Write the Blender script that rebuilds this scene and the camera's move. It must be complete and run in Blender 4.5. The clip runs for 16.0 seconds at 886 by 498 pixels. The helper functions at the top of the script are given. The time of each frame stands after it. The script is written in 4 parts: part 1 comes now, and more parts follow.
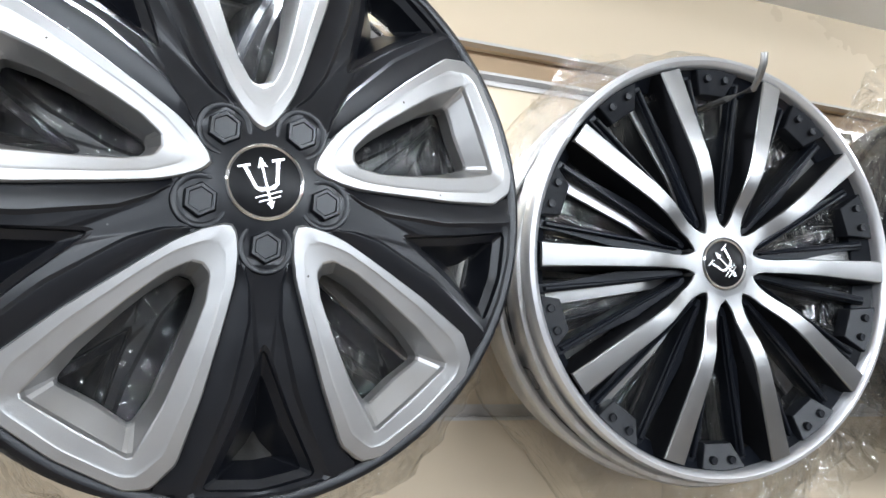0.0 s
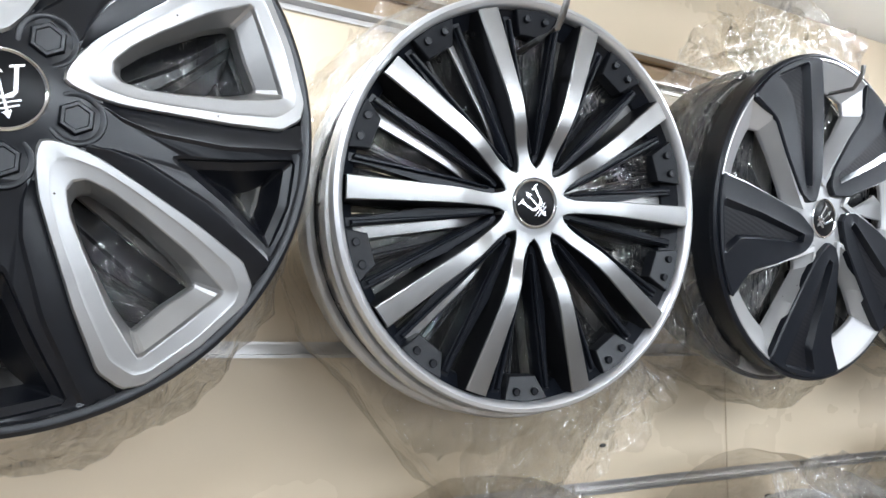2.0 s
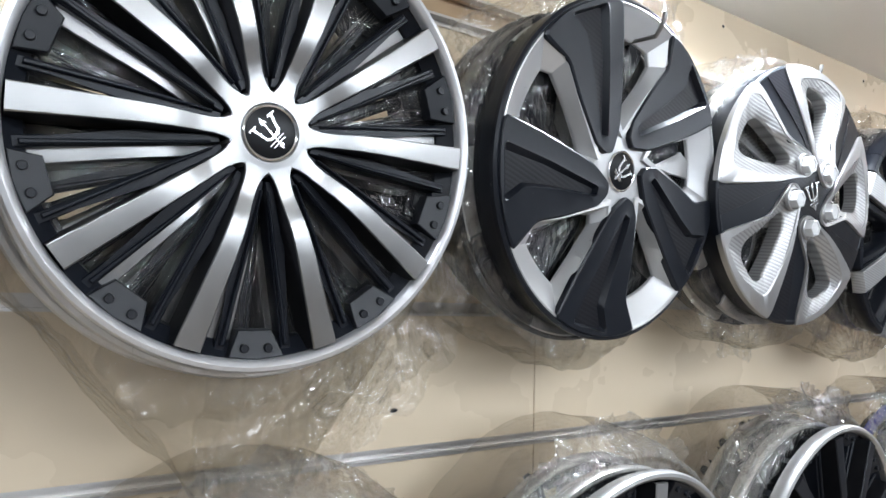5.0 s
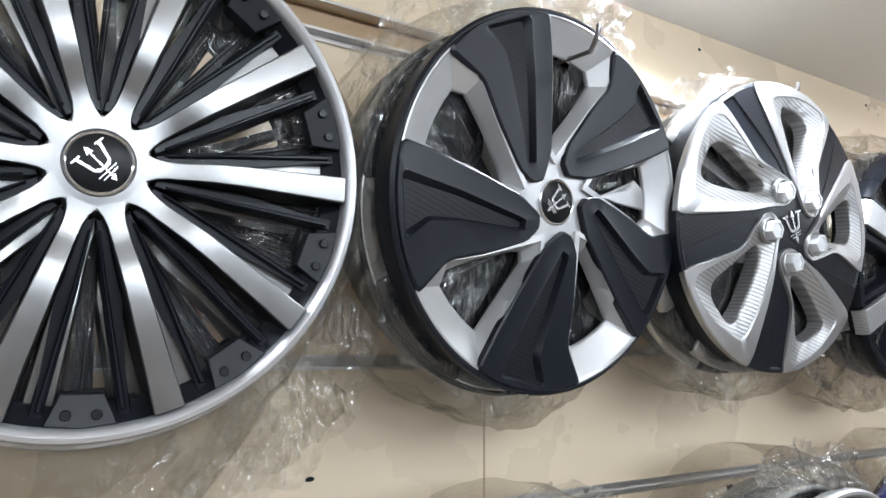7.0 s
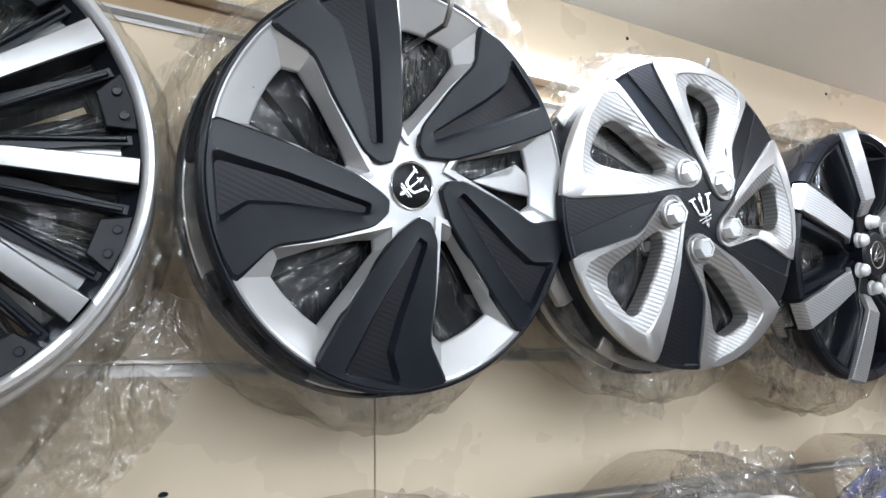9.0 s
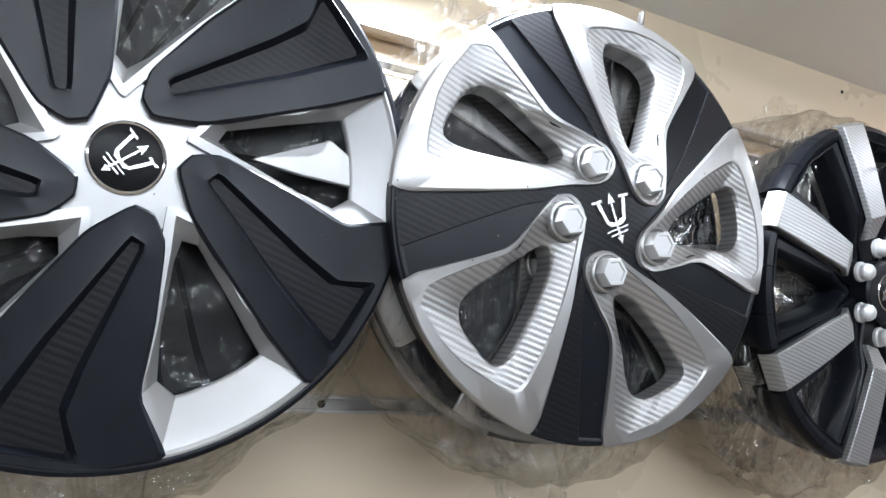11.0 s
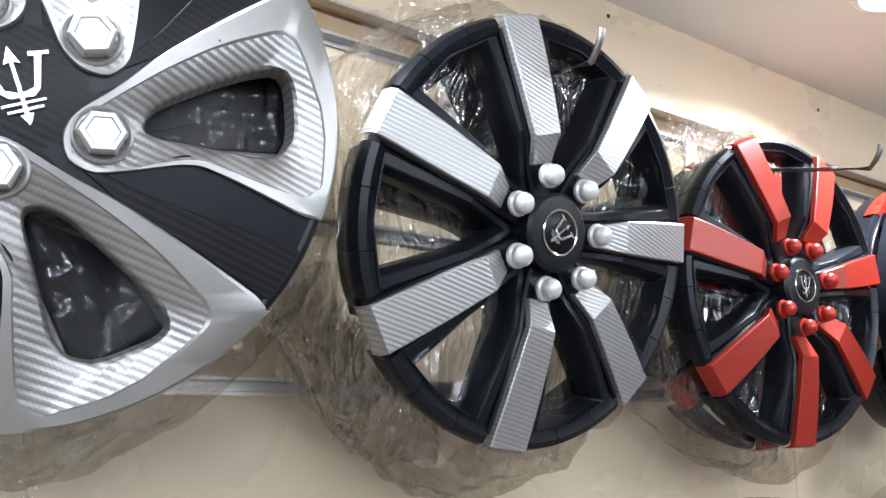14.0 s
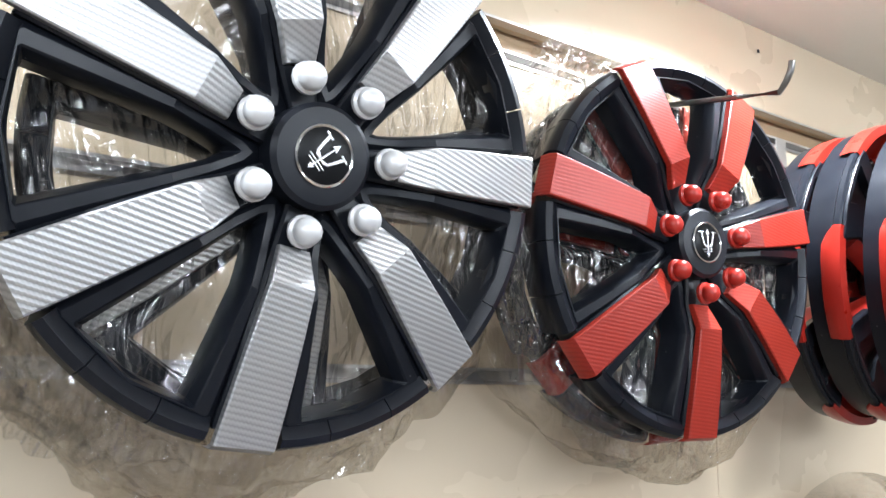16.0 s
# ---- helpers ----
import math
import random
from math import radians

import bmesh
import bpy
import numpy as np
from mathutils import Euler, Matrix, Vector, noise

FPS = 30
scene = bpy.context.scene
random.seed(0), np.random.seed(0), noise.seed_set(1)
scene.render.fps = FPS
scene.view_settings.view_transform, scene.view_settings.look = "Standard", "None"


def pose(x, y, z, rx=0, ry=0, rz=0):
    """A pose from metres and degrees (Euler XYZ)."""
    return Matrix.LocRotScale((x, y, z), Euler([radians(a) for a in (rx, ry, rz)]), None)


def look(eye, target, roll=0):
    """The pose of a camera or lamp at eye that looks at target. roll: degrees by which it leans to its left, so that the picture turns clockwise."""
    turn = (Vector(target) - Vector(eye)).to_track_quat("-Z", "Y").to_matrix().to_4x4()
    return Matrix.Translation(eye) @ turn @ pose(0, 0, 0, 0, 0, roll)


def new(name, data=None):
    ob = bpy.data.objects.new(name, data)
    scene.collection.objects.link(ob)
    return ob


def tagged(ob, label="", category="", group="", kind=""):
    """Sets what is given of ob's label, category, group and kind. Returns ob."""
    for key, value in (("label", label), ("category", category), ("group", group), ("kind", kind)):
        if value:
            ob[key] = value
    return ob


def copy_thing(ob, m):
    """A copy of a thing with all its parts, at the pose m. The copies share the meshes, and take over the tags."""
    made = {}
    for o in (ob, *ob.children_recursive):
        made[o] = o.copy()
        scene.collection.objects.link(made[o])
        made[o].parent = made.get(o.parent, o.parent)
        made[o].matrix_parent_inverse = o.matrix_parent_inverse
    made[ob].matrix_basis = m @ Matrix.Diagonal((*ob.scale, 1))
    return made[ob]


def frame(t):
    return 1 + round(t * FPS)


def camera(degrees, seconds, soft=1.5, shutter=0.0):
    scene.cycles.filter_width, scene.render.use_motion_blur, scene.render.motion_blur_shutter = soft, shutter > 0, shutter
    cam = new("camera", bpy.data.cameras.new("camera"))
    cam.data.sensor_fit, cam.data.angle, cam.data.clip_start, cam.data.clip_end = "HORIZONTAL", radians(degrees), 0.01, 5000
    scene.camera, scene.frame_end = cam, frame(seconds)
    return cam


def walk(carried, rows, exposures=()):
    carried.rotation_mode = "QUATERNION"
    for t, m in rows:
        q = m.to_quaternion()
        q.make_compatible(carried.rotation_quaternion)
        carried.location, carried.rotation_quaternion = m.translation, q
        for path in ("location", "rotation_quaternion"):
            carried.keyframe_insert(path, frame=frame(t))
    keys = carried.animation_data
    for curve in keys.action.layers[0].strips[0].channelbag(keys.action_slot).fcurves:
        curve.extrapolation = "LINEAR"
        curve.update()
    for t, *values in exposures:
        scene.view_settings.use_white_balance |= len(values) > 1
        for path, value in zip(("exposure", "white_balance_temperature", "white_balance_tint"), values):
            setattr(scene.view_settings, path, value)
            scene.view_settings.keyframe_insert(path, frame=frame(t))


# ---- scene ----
cam = camera(65.0, 16.0)
PATH = [
    (0, (0.037, 0.075, 1.889), (0.687, 1.936, 2.229), 0.9),
    (0.5, (0.054, 0.068, 1.887), (0.765, 1.914, 2.183), 1.8),
    (1, (0.078, 0.066, 1.881), (0.849, 1.894, 2.135), 1.3),
    (1.5, (0.096, 0.063, 1.876), (0.938, 1.864, 2.101), 1.2),
    (2, (0.11, 0.052, 1.874), (1.014, 1.822, 2.093), 1.0),
    (2.5, (0.133, 0.042, 1.871), (1.094, 1.784, 2.079), 0.4),
    (3, (0.159, 0.043, 1.862), (1.201, 1.739, 2.054), -0.1),
    (3.5, (0.177, 0.037, 1.861), (1.262, 1.705, 2.055), -0.1),
    (4, (0.197, 0.035, 1.854), (1.304, 1.689, 2.046), 0.2),
    (4.2, (0.209, 0.033, 1.85), (1.31, 1.691, 2.04), 0.2),
    (6.3, (0.33, 0.077, 1.873), (1.549, 1.66, 1.961), 3.6),
    (6.5, (0.34, 0.074, 1.873), (1.552, 1.659, 2.005), 2.9),
    (7, (0.397, 0.053, 1.862), (1.446, 1.731, 2.149), 0.4),
    (7.5, (0.448, 0.052, 1.883), (1.413, 1.779, 2.181), 1.3),
    (8, (0.486, 0.045, 1.873), (1.416, 1.788, 2.183), 1.2),
    (8.5, (0.527, 0.021, 1.851), (1.422, 1.771, 2.222), -0.5),
    (9, (0.556, 0.018, 1.833), (1.527, 1.726, 2.205), -1.2),
    (9.2, (0.575, 0.032, 1.816), (1.548, 1.734, 2.214), -1.4),
    (11.3, (0.842, 0.113, 1.871), (1.695, 1.87, 2.302), 1.9),
    (11.5, (0.856, 0.113, 1.87), (1.686, 1.88, 2.306), 0.8),
    (12, (0.888, 0.083, 1.861), (1.701, 1.858, 2.295), -0.8),
    (12.5, (0.945, 0.074, 1.849), (1.857, 1.812, 2.233), -1.0),
    (13, (1.019, 0.099, 1.857), (2.058, 1.764, 2.243), -1.0),
    (13.5, (1.087, 0.118, 1.864), (2.17, 1.755, 2.245), -0.3),
    (14, (1.154, 0.125, 1.868), (2.184, 1.797, 2.249), 1.5),
    (14.5, (1.200, 0.119, 1.866), (2.166, 1.836, 2.208), 2.8),
    (15, (1.241, 0.118, 1.863), (2.156, 1.868, 2.178), 3.2),
    (15.5, (1.297, 0.142, 1.865), (2.277, 1.85, 2.216), 2.3),
    (16, (1.363, 0.164, 1.866), (2.402, 1.838, 2.211), 1.3),
]
walk(cam, [(t, look(eye, target, roll)) for t, eye, target, roll in PATH],
     [(0, 0.76), (2, 0.70), (4, 0.62), (7, 0.54), (9, 0.58), (11.5, 0.30), (12.5, 0.30), (13.5, 0.36), (14.5, 0.60), (16, 0.82)])

# ---- light of the shop ----
world = bpy.data.worlds.new("shop_air")
scene.world = world
world.use_nodes = True
world.node_tree.nodes["Background"].inputs[0].default_value = (0.9, 0.93, 1.0, 1)
world.node_tree.nodes["Background"].inputs[1].default_value = 0.05
CEIL = 2.345
WALL = 0.704


# Assumed battens, all out of view, added to light the wall and covers.
ADDED_BATTENS = [(-0.75, -0.55), (0.85, -0.55), (2.45, -0.55), (-0.75, -2.6), (0.85, -2.6), (2.45, -2.6)]
for lx, ly in ADDED_BATTENS:
    for side in (1, -1):
        data = bpy.data.lights.new("added_batten_lamp", "AREA")
        data.shape, data.size, data.size_y = "RECTANGLE", 1.2, 0.05
        data.energy, data.color = 4.4 if ly > -1 else 8.4, (0.83, 0.94, 1.08)
        new("added_batten_lamp", data).matrix_world = pose(lx, ly + side * 0.034, CEIL - 0.062, side * 60)

# small round downlights close to the display wall
SPOTS = [(0.02, 0.48), (1.10, 0.48), (2.002, 0.482), (2.95, 0.48)]
for lx, ly in SPOTS:
    data = bpy.data.lights.new("downlight_lamp", "AREA")
    data.shape, data.size = "DISK", 0.075
    data.spread = radians(144)
    data.energy, data.color = 5.4, (0.86, 0.95, 1.06)
    new("downlight_lamp", data).matrix_world = pose(lx, ly, CEIL - 0.012)


# ---- materials ----
def material(name, colour, rough=0.5, metal=0.0, vary=0.1, scale=40.0, bump=0.0, bump_scale=400.0, spec=0.5, dust=None):
    m = bpy.data.materials.new(name)
    m.use_nodes = True
    nt = m.node_tree
    b = nt.nodes["Principled BSDF"]
    b.inputs["Roughness"].default_value, b.inputs["Metallic"].default_value = rough, metal
    b.inputs["Specular IOR Level"].default_value = spec
    co = nt.nodes.new("ShaderNodeTexCoord")
    n1, n2 = nt.nodes.new("ShaderNodeTexNoise"), nt.nodes.new("ShaderNodeTexNoise")
    n1.inputs["Scale"].default_value, n1.inputs["Detail"].default_value = scale, 5
    n2.inputs["Scale"].default_value, n2.inputs["Detail"].default_value = bump_scale, 3
    for n in (n1, n2):
        nt.links.new(co.outputs["Object"], n.inputs["Vector"])
    ramp = nt.nodes.new("ShaderNodeMixRGB")
    ramp.inputs[1].default_value = (*[c * (1 - vary) for c in colour], 1)
    ramp.inputs[2].default_value = (*[min(1, c * (1 + vary)) for c in colour], 1)
    nt.links.new(n1.outputs["Fac"], ramp.inputs[0])
    last = ramp.outputs[0]
    if dust:
        vo, cut, pick, both, speck = (nt.nodes.new("ShaderNode" + k) for k in ("TexVoronoi", "Math", "Math", "Math", "MixRGB"))
        sepc = nt.nodes.new("ShaderNodeSeparateColor")
        vo.inputs["Scale"].default_value = 110
        nt.links.new(co.outputs["Object"], vo.inputs["Vector"])
        nt.links.new(vo.outputs["Color"], sepc.inputs[0])
        cut.operation, cut.inputs[1].default_value = "LESS_THAN", 0.075
        pick.operation, pick.inputs[1].default_value = "GREATER_THAN", 0.86
        both.operation = "MULTIPLY"
        nt.links.new(vo.outputs["Distance"], cut.inputs[0])
        nt.links.new(sepc.outputs[0], pick.inputs[0])
        nt.links.new(cut.outputs[0], both.inputs[0])
        nt.links.new(pick.outputs[0], both.inputs[1])
        nt.links.new(both.outputs[0], speck.inputs[0])
        nt.links.new(last, speck.inputs[1])
        speck.inputs[2].default_value = (*dust, 1)
        last = speck.outputs[0]
    nt.links.new(last, b.inputs["Base Color"])
    rr = nt.nodes.new("ShaderNodeMapRange")
    rr.inputs[3].default_value, rr.inputs[4].default_value = max(0.02, rough - 0.08), rough + 0.08
    nt.links.new(n1.outputs["Fac"], rr.inputs[0])
    nt.links.new(rr.outputs[0], b.inputs["Roughness"])
    if bump:
        bp = nt.nodes.new("ShaderNodeBump")
        bp.inputs["Strength"].default_value, bp.inputs["Distance"].default_value = bump, 0.001
        nt.links.new(n2.outputs["Fac"], bp.inputs["Height"])
        nt.links.new(bp.outputs[0], b.inputs["Normal"])
    return m


def carbon(name, low, high, metal, rough, column=0.0018, pitch=0.0050, relief=0.35):
    """Printed twill film: short diagonal bars in offset columns."""
    m = material(name, high, rough, metal, 0.05)
    nt = m.node_tree
    b = nt.nodes["Principled BSDF"]
    co = nt.nodes.new("ShaderNodeTexCoord")
    sep = nt.nodes.new("ShaderNodeSeparateXYZ")
    nt.links.new(co.outputs["Object"], sep.inputs[0])

    def calc(op, a, bb):
        n = nt.nodes.new("ShaderNodeMath")
        n.operation = op
        for k, v in enumerate((a, bb)):
            if isinstance(v, (int, float)):
                n.inputs[k].default_value = v
            else:
                nt.links.new(v, n.inputs[k])
        return n.outputs[0]
    zig = calc("PINGPONG", sep.outputs[0], column)
    diag = calc("ADD", calc("ADD", sep.outputs[1], calc("MULTIPLY", sep.outputs[0], 0.35)), calc("MULTIPLY", zig, 0.4))
    saw = calc("FRACT", calc("DIVIDE", diag, pitch), 0)
    tri = calc("PINGPONG", calc("MULTIPLY", saw, 2.0), 1.0)
    sharp = calc("SMOOTH_MIN", calc("MULTIPLY", tri, 1.5), 1.0)
    mix = nt.nodes.new("ShaderNodeMixRGB")
    mix.inputs[1].default_value, mix.inputs[2].default_value = (*low, 1), (*high, 1)
    nt.links.new(sharp, mix.inputs[0])
    nt.links.new(mix.outputs[0], b.inputs["Base Color"])
    bp = nt.nodes.new("ShaderNodeBump")
    bp.inputs["Strength"].default_value, bp.inputs["Distance"].default_value = relief, 0.0006
    nt.links.new(tri, bp.inputs["Height"])
    nt.links.new(bp.outputs[0], b.inputs["Normal"])
    return m


def film(name, tint, gloss, haze, milk=(0.62, 0.60, 0.56), fine=1.0):
    """Thin clear wrapping: mostly lets light through, with sharp creases that glint."""
    m = bpy.data.materials.new(name)
    m.use_nodes = True
    nt = m.node_tree
    nt.nodes.remove(nt.nodes["Principled BSDF"])
    out = nt.nodes["Material Output"]

    def node(kind, **links):
        n = nt.nodes.new("ShaderNode" + kind)
        for k, v in links.items():
            k = k.replace("_", " ")
            if isinstance(v, bpy.types.NodeSocket):
                nt.links.new(v, n.inputs[k])
            else:
                n.inputs[k].default_value = v
        return n

    def calc(op, *args):
        n = nt.nodes.new("ShaderNodeMath")
        n.operation = op
        for k, v in enumerate(args):
            if isinstance(v, (int, float)):
                n.inputs[k].default_value = v
            else:
                nt.links.new(v, n.inputs[k])
        return n.outputs[0]
    co = nt.nodes.new("ShaderNodeTexCoord").outputs["Object"]
    soft = node("TexNoise", Vector=co, Scale=13.0, Detail=2.0, Distortion=1.6)
    height = calc("MULTIPLY", soft.outputs["Fac"], 0.006)
    bend = node("TexNoise", Vector=co, Scale=9.0, Detail=1.0)
    warp = nt.nodes.new("ShaderNodeVectorMath")
    warp.operation, warp.inputs[1].default_value = "MULTIPLY_ADD", (0.10, 0.10, 0.10)
    nt.links.new(bend.outputs["Color"], warp.inputs[0])
    nt.links.new(co, warp.inputs[2])
    # creases along three directions, long and narrow
    for turn, scale, deep in ((0.5, 24.0, 0.0080), (1.7, 38.0, 0.0060), (2.7, 72.0, 0.0030)):
        mp = node("Mapping", Vector=warp.outputs[0], Rotation=(0, 0, turn), Scale=(1.6, 0.42, 1.0))
        nz = node("TexNoise", Vector=mp.outputs[0], Scale=scale, Detail=1.0)
        ridge = calc("ABSOLUTE", calc("SUBTRACT", nz.outputs["Fac"], 0.5))
        height = calc("ADD", height, calc("MULTIPLY", ridge, deep * fine * 2.2))
    bump = node("Bump", Strength=1.0, Distance=1.0, Height=height).outputs[0]
    clear = node("BsdfTransparent", Color=(*tint, 1))
    milky = node("BsdfDiffuse", Color=(*milk, 1))
    shine = node("BsdfGlossy", Roughness=0.045, Normal=bump)
    edge = node("Fresnel", IOR=1.45, Normal=bump)
    share = nt.nodes.new("ShaderNodeMath")
    share.operation, share.use_clamp = "MULTIPLY_ADD", True
    share.inputs[1].default_value, share.inputs[2].default_value = 0.20, gloss
    nt.links.new(edge.outputs[0], share.inputs[0])
    m1, m2 = nt.nodes.new("ShaderNodeMixShader"), nt.nodes.new("ShaderNodeMixShader")
    m1.inputs[0].default_value = haze
    nt.links.new(clear.outputs[0], m1.inputs[1])
    nt.links.new(milky.outputs[0], m1.inputs[2])
    nt.links.new(share.outputs[0], m2.inputs[0])
    nt.links.new(m1.outputs[0], m2.inputs[1])
    nt.links.new(shine.outputs[0], m2.inputs[2])
    nt.links.new(m2.outputs[0], out.inputs[0])
    return m


BLACK = material("matt_black_plastic", (0.0080, 0.0095, 0.0135), 0.33, 0, 0.2, 60, 0.03, 1400, 0.25, (0.10, 0.10, 0.10))
SATIN = material("satin_black_plastic", (0.0065, 0.0072, 0.0098), 0.32, 0, 0.2, 60, 0.03, 1400, 0.42, (0.10, 0.10, 0.10))
GLOSSBLACK = material("gloss_black_plastic", (0.008, 0.008, 0.009), 0.30, 0, 0.2, 40, 0.04, 500, 0.16)
# Ring's base colour is raised to stand in for lamp reflection on its curve.
RINGSILVER = material("silver_paint_with_sheen", (0.66, 0.66, 0.67), 0.36, 0.7, 0.05, 50, 0.06, 1500)
SILVER = material("silver_paint", (0.44, 0.436, 0.43), 0.40, 0.85, 0.06, 50, 0.06, 1500, 0.5, (0.08, 0.07, 0.06))
PALE = material("pale_silver_paint", (0.52, 0.518, 0.515), 0.36, 0.5, 0.06, 50, 0.05, 1500, 0.5, (0.08, 0.07, 0.06))
PEARL = material("satin_silver_paint", (0.47, 0.465, 0.46), 0.42, 0.85, 0.06, 50, 0.05, 1500, 0.5, (0.08, 0.07, 0.06))
EMBLEM = material("polished_emblem", (0.62, 0.62, 0.62), 0.22, 0.95, 0.05, 30)
BRUSHED = material("satin_silver", (0.33, 0.326, 0.32), 0.34, 0.95, 0.05, 60, 0.08, 1400)
CHROME = material("chrome", (0.78, 0.78, 0.78), 0.12, 1.0, 0.05, 30)
WHITEBOLT = material("pearl_silver", (0.62, 0.62, 0.62), 0.33, 0.25, 0.06, 50)
RED = material("red_paint", (0.37, 0.021, 0.013), 0.3, 0.1, 0.12, 60, 0.05, 900)
BLUE = material("blue_paint", (0.01, 0.03, 0.42), 0.3, 0.1, 0.12, 60)
CARBON = carbon("silver_carbon_film", (0.31, 0.305, 0.30), (0.50, 0.495, 0.49), 0.8, 0.42, 0.0014, 0.0046)
FINECARBON = carbon("fine_silver_carbon_film", (0.37, 0.37, 0.37), (0.54, 0.54, 0.54), 0.7, 0.38, 0.0012, 0.0036)
REDCARBON = carbon("red_carbon_film", (0.29, 0.020, 0.012), (0.37, 0.032, 0.018), 0.1, 0.34, 0.0013, 0.0033, 0.2)
DARKCARBON = carbon("black_carbon_film", (0.007, 0.007, 0.009), (0.014, 0.014, 0.017), 0.0, 0.38, 0.0017, 0.0046, 0.12)
DARKCARBON.node_tree.nodes["Principled BSDF"].inputs["Specular IOR Level"].default_value = 0.2
GREYPANEL = material("dark_grey_plastic", (0.012, 0.013, 0.016), 0.38, 0, 0.2, 60, 0.05, 1200, 0.3)
LAMINATE = material("cream_laminate", (0.69, 0.570, 0.415), 0.28, 0, 0.05, 3.0, 0.03, 120)
# Grey of the unseen walls, kept low to hold back their bounce.
PAINT = material("unseen_wall_grey", (0.36, 0.36, 0.37), 0.6, 0, 0.04, 2.0)
PLASTER = material("ceiling_paint", (0.88, 0.87, 0.84), 0.7, 0, 0.04, 2.0, 0.1, 200)
ALU = material("aluminium", (0.60, 0.58, 0.56), 0.40, 0.9, 0.12, 25)
STEEL = material("dull_steel", (0.26, 0.25, 0.24), 0.32, 0.95, 0.15, 40)
RECESS = material("groove_board", (0.42, 0.29, 0.17), 0.5, 0, 0.15, 8)
# Brown picked for the warm bounce it throws on the silver; floor is unseen.
FLOORM = material("brown_bounce_floor", (0.33, 0.275, 0.22), 0.3, 0, 0.1, 2)
FILM = film("clear_film", (0.955, 0.945, 0.925), 0.105, 0.009, (0.9, 0.89, 0.87))
FRONTFILM = film("stretched_clear_film", (0.95, 0.945, 0.93), 0.03, 0.008, (0.85, 0.84, 0.82), 0.55)
CRUSHED = film("crushed_clear_film", (0.91, 0.89, 0.86), 0.12, 0.012, (0.7, 0.69, 0.66), 1.7)
FILMTHICK = film("smoky_film", (0.84, 0.815, 0.78), 0.085, 0.085, (0.62, 0.60, 0.56), 0.7)
GLOW = bpy.data.materials.new("lit_diffuser")
GLOW.use_nodes = True
GLOW.node_tree.nodes["Principled BSDF"].inputs["Emission Color"].default_value = (1, 0.97, 0.92, 1)
GLOW.node_tree.nodes["Principled BSDF"].inputs["Emission Strength"].default_value = 6.0


# ---- builders ----
def finish(name, bm, mat, smooth=35):
    me = bpy.data.meshes.new(name)
    bmesh.ops.recalc_face_normals(bm, faces=bm.faces)
    bm.to_mesh(me)
    bm.free()
    me.materials.append(mat)
    me.polygons.foreach_set("use_smooth", [True] * len(me.polygons))
    me.set_sharp_from_angle(angle=radians(smooth))
    return me


def part(name, bm, mat, parent, label="", smooth=35):
    ob = new(name, finish(name, bm, mat, smooth))
    ob.parent = parent
    return tagged(ob, label) if label else ob


def thing(name, bm, mat, label, category, kind="", smooth=35):
    ob = new(name, finish(name, bm, mat, smooth))
    return tagged(ob, label, category, kind=kind)


def box(bm, x0, x1, y0, y1, z0, z1):
    g = bmesh.ops.create_cube(bm, size=1, matrix=Matrix.LocRotScale(((x0 + x1) / 2, (y0 + y1) / 2, (z0 + z1) / 2), None, (x1 - x0, y1 - y0, z1 - z0)))
    return g["verts"]


def polar(r, a):
    return Vector((r * math.cos(radians(a)), r * math.sin(radians(a))))


def smoothed(pts, rounds=1, cut=0.2):
    for _ in range(rounds):
        out = []
        for p, q in zip(pts, pts[1:] + pts[:1]):
            out += [p.lerp(q, cut), p.lerp(q, 1 - cut)]
        pts = out
    return pts


def resample(pts, n):
    """n points evenly along a closed line."""
    d = [0.0]
    for p, q in zip(pts, pts[1:] + pts[:1]):
        d.append(d[-1] + (q - p).length)
    loop, out, k = pts + pts[:1], [], 0
    for i in range(n):
        s = d[-1] * i / n
        while d[k + 1] < s:
            k += 1
        out.append(loop[k].lerp(loop[k + 1], (s - d[k]) / max(1e-9, d[k + 1] - d[k])))
    return out


def matched(outer, inner, n):
    """Two closed lines, both counter-clockwise, as n points each that face one another from the inner line's middle."""
    mid = sum(inner, Vector((0, 0))) / len(inner)

    def area(ps):
        return sum(p.x * q.y - p.y * q.x for p, q in zip(ps, ps[1:] + ps[:1]))
    o, i = resample(outer, 6 * n), resample(inner, 6 * n)
    if area(o) < 0:
        o.reverse()
    if area(i) < 0:
        i.reverse()
    # both lines start on the side towards the hub
    k0 = min(range(len(i)), key=lambda k: i[k].length)
    dir0 = (i[k0] - mid).normalized()
    j0 = max(range(len(o)), key=lambda k: (o[k] - mid).normalized() @ dir0)
    i, o = i[k0:] + i[:k0], o[j0:] + o[:j0]
    return resample(o, n), resample(i, n)


def loft(bm, loops, close_first=False, close_last=False):
    """Quads between loops of 3D points, all of one length."""
    rings = [[bm.verts.new(p) for p in lp] for lp in loops]
    n = len(rings[0])
    for a, b in zip(rings, rings[1:]):
        for k in range(n):
            bm.faces.new((a[k], a[(k + 1) % n], b[(k + 1) % n], b[k]))
    for flag, ring in ((close_first, rings[0]), (close_last, rings[-1])):
        if flag:
            f = bm.faces.new(ring)
            bmesh.ops.triangulate(bm, faces=[f])
    return rings


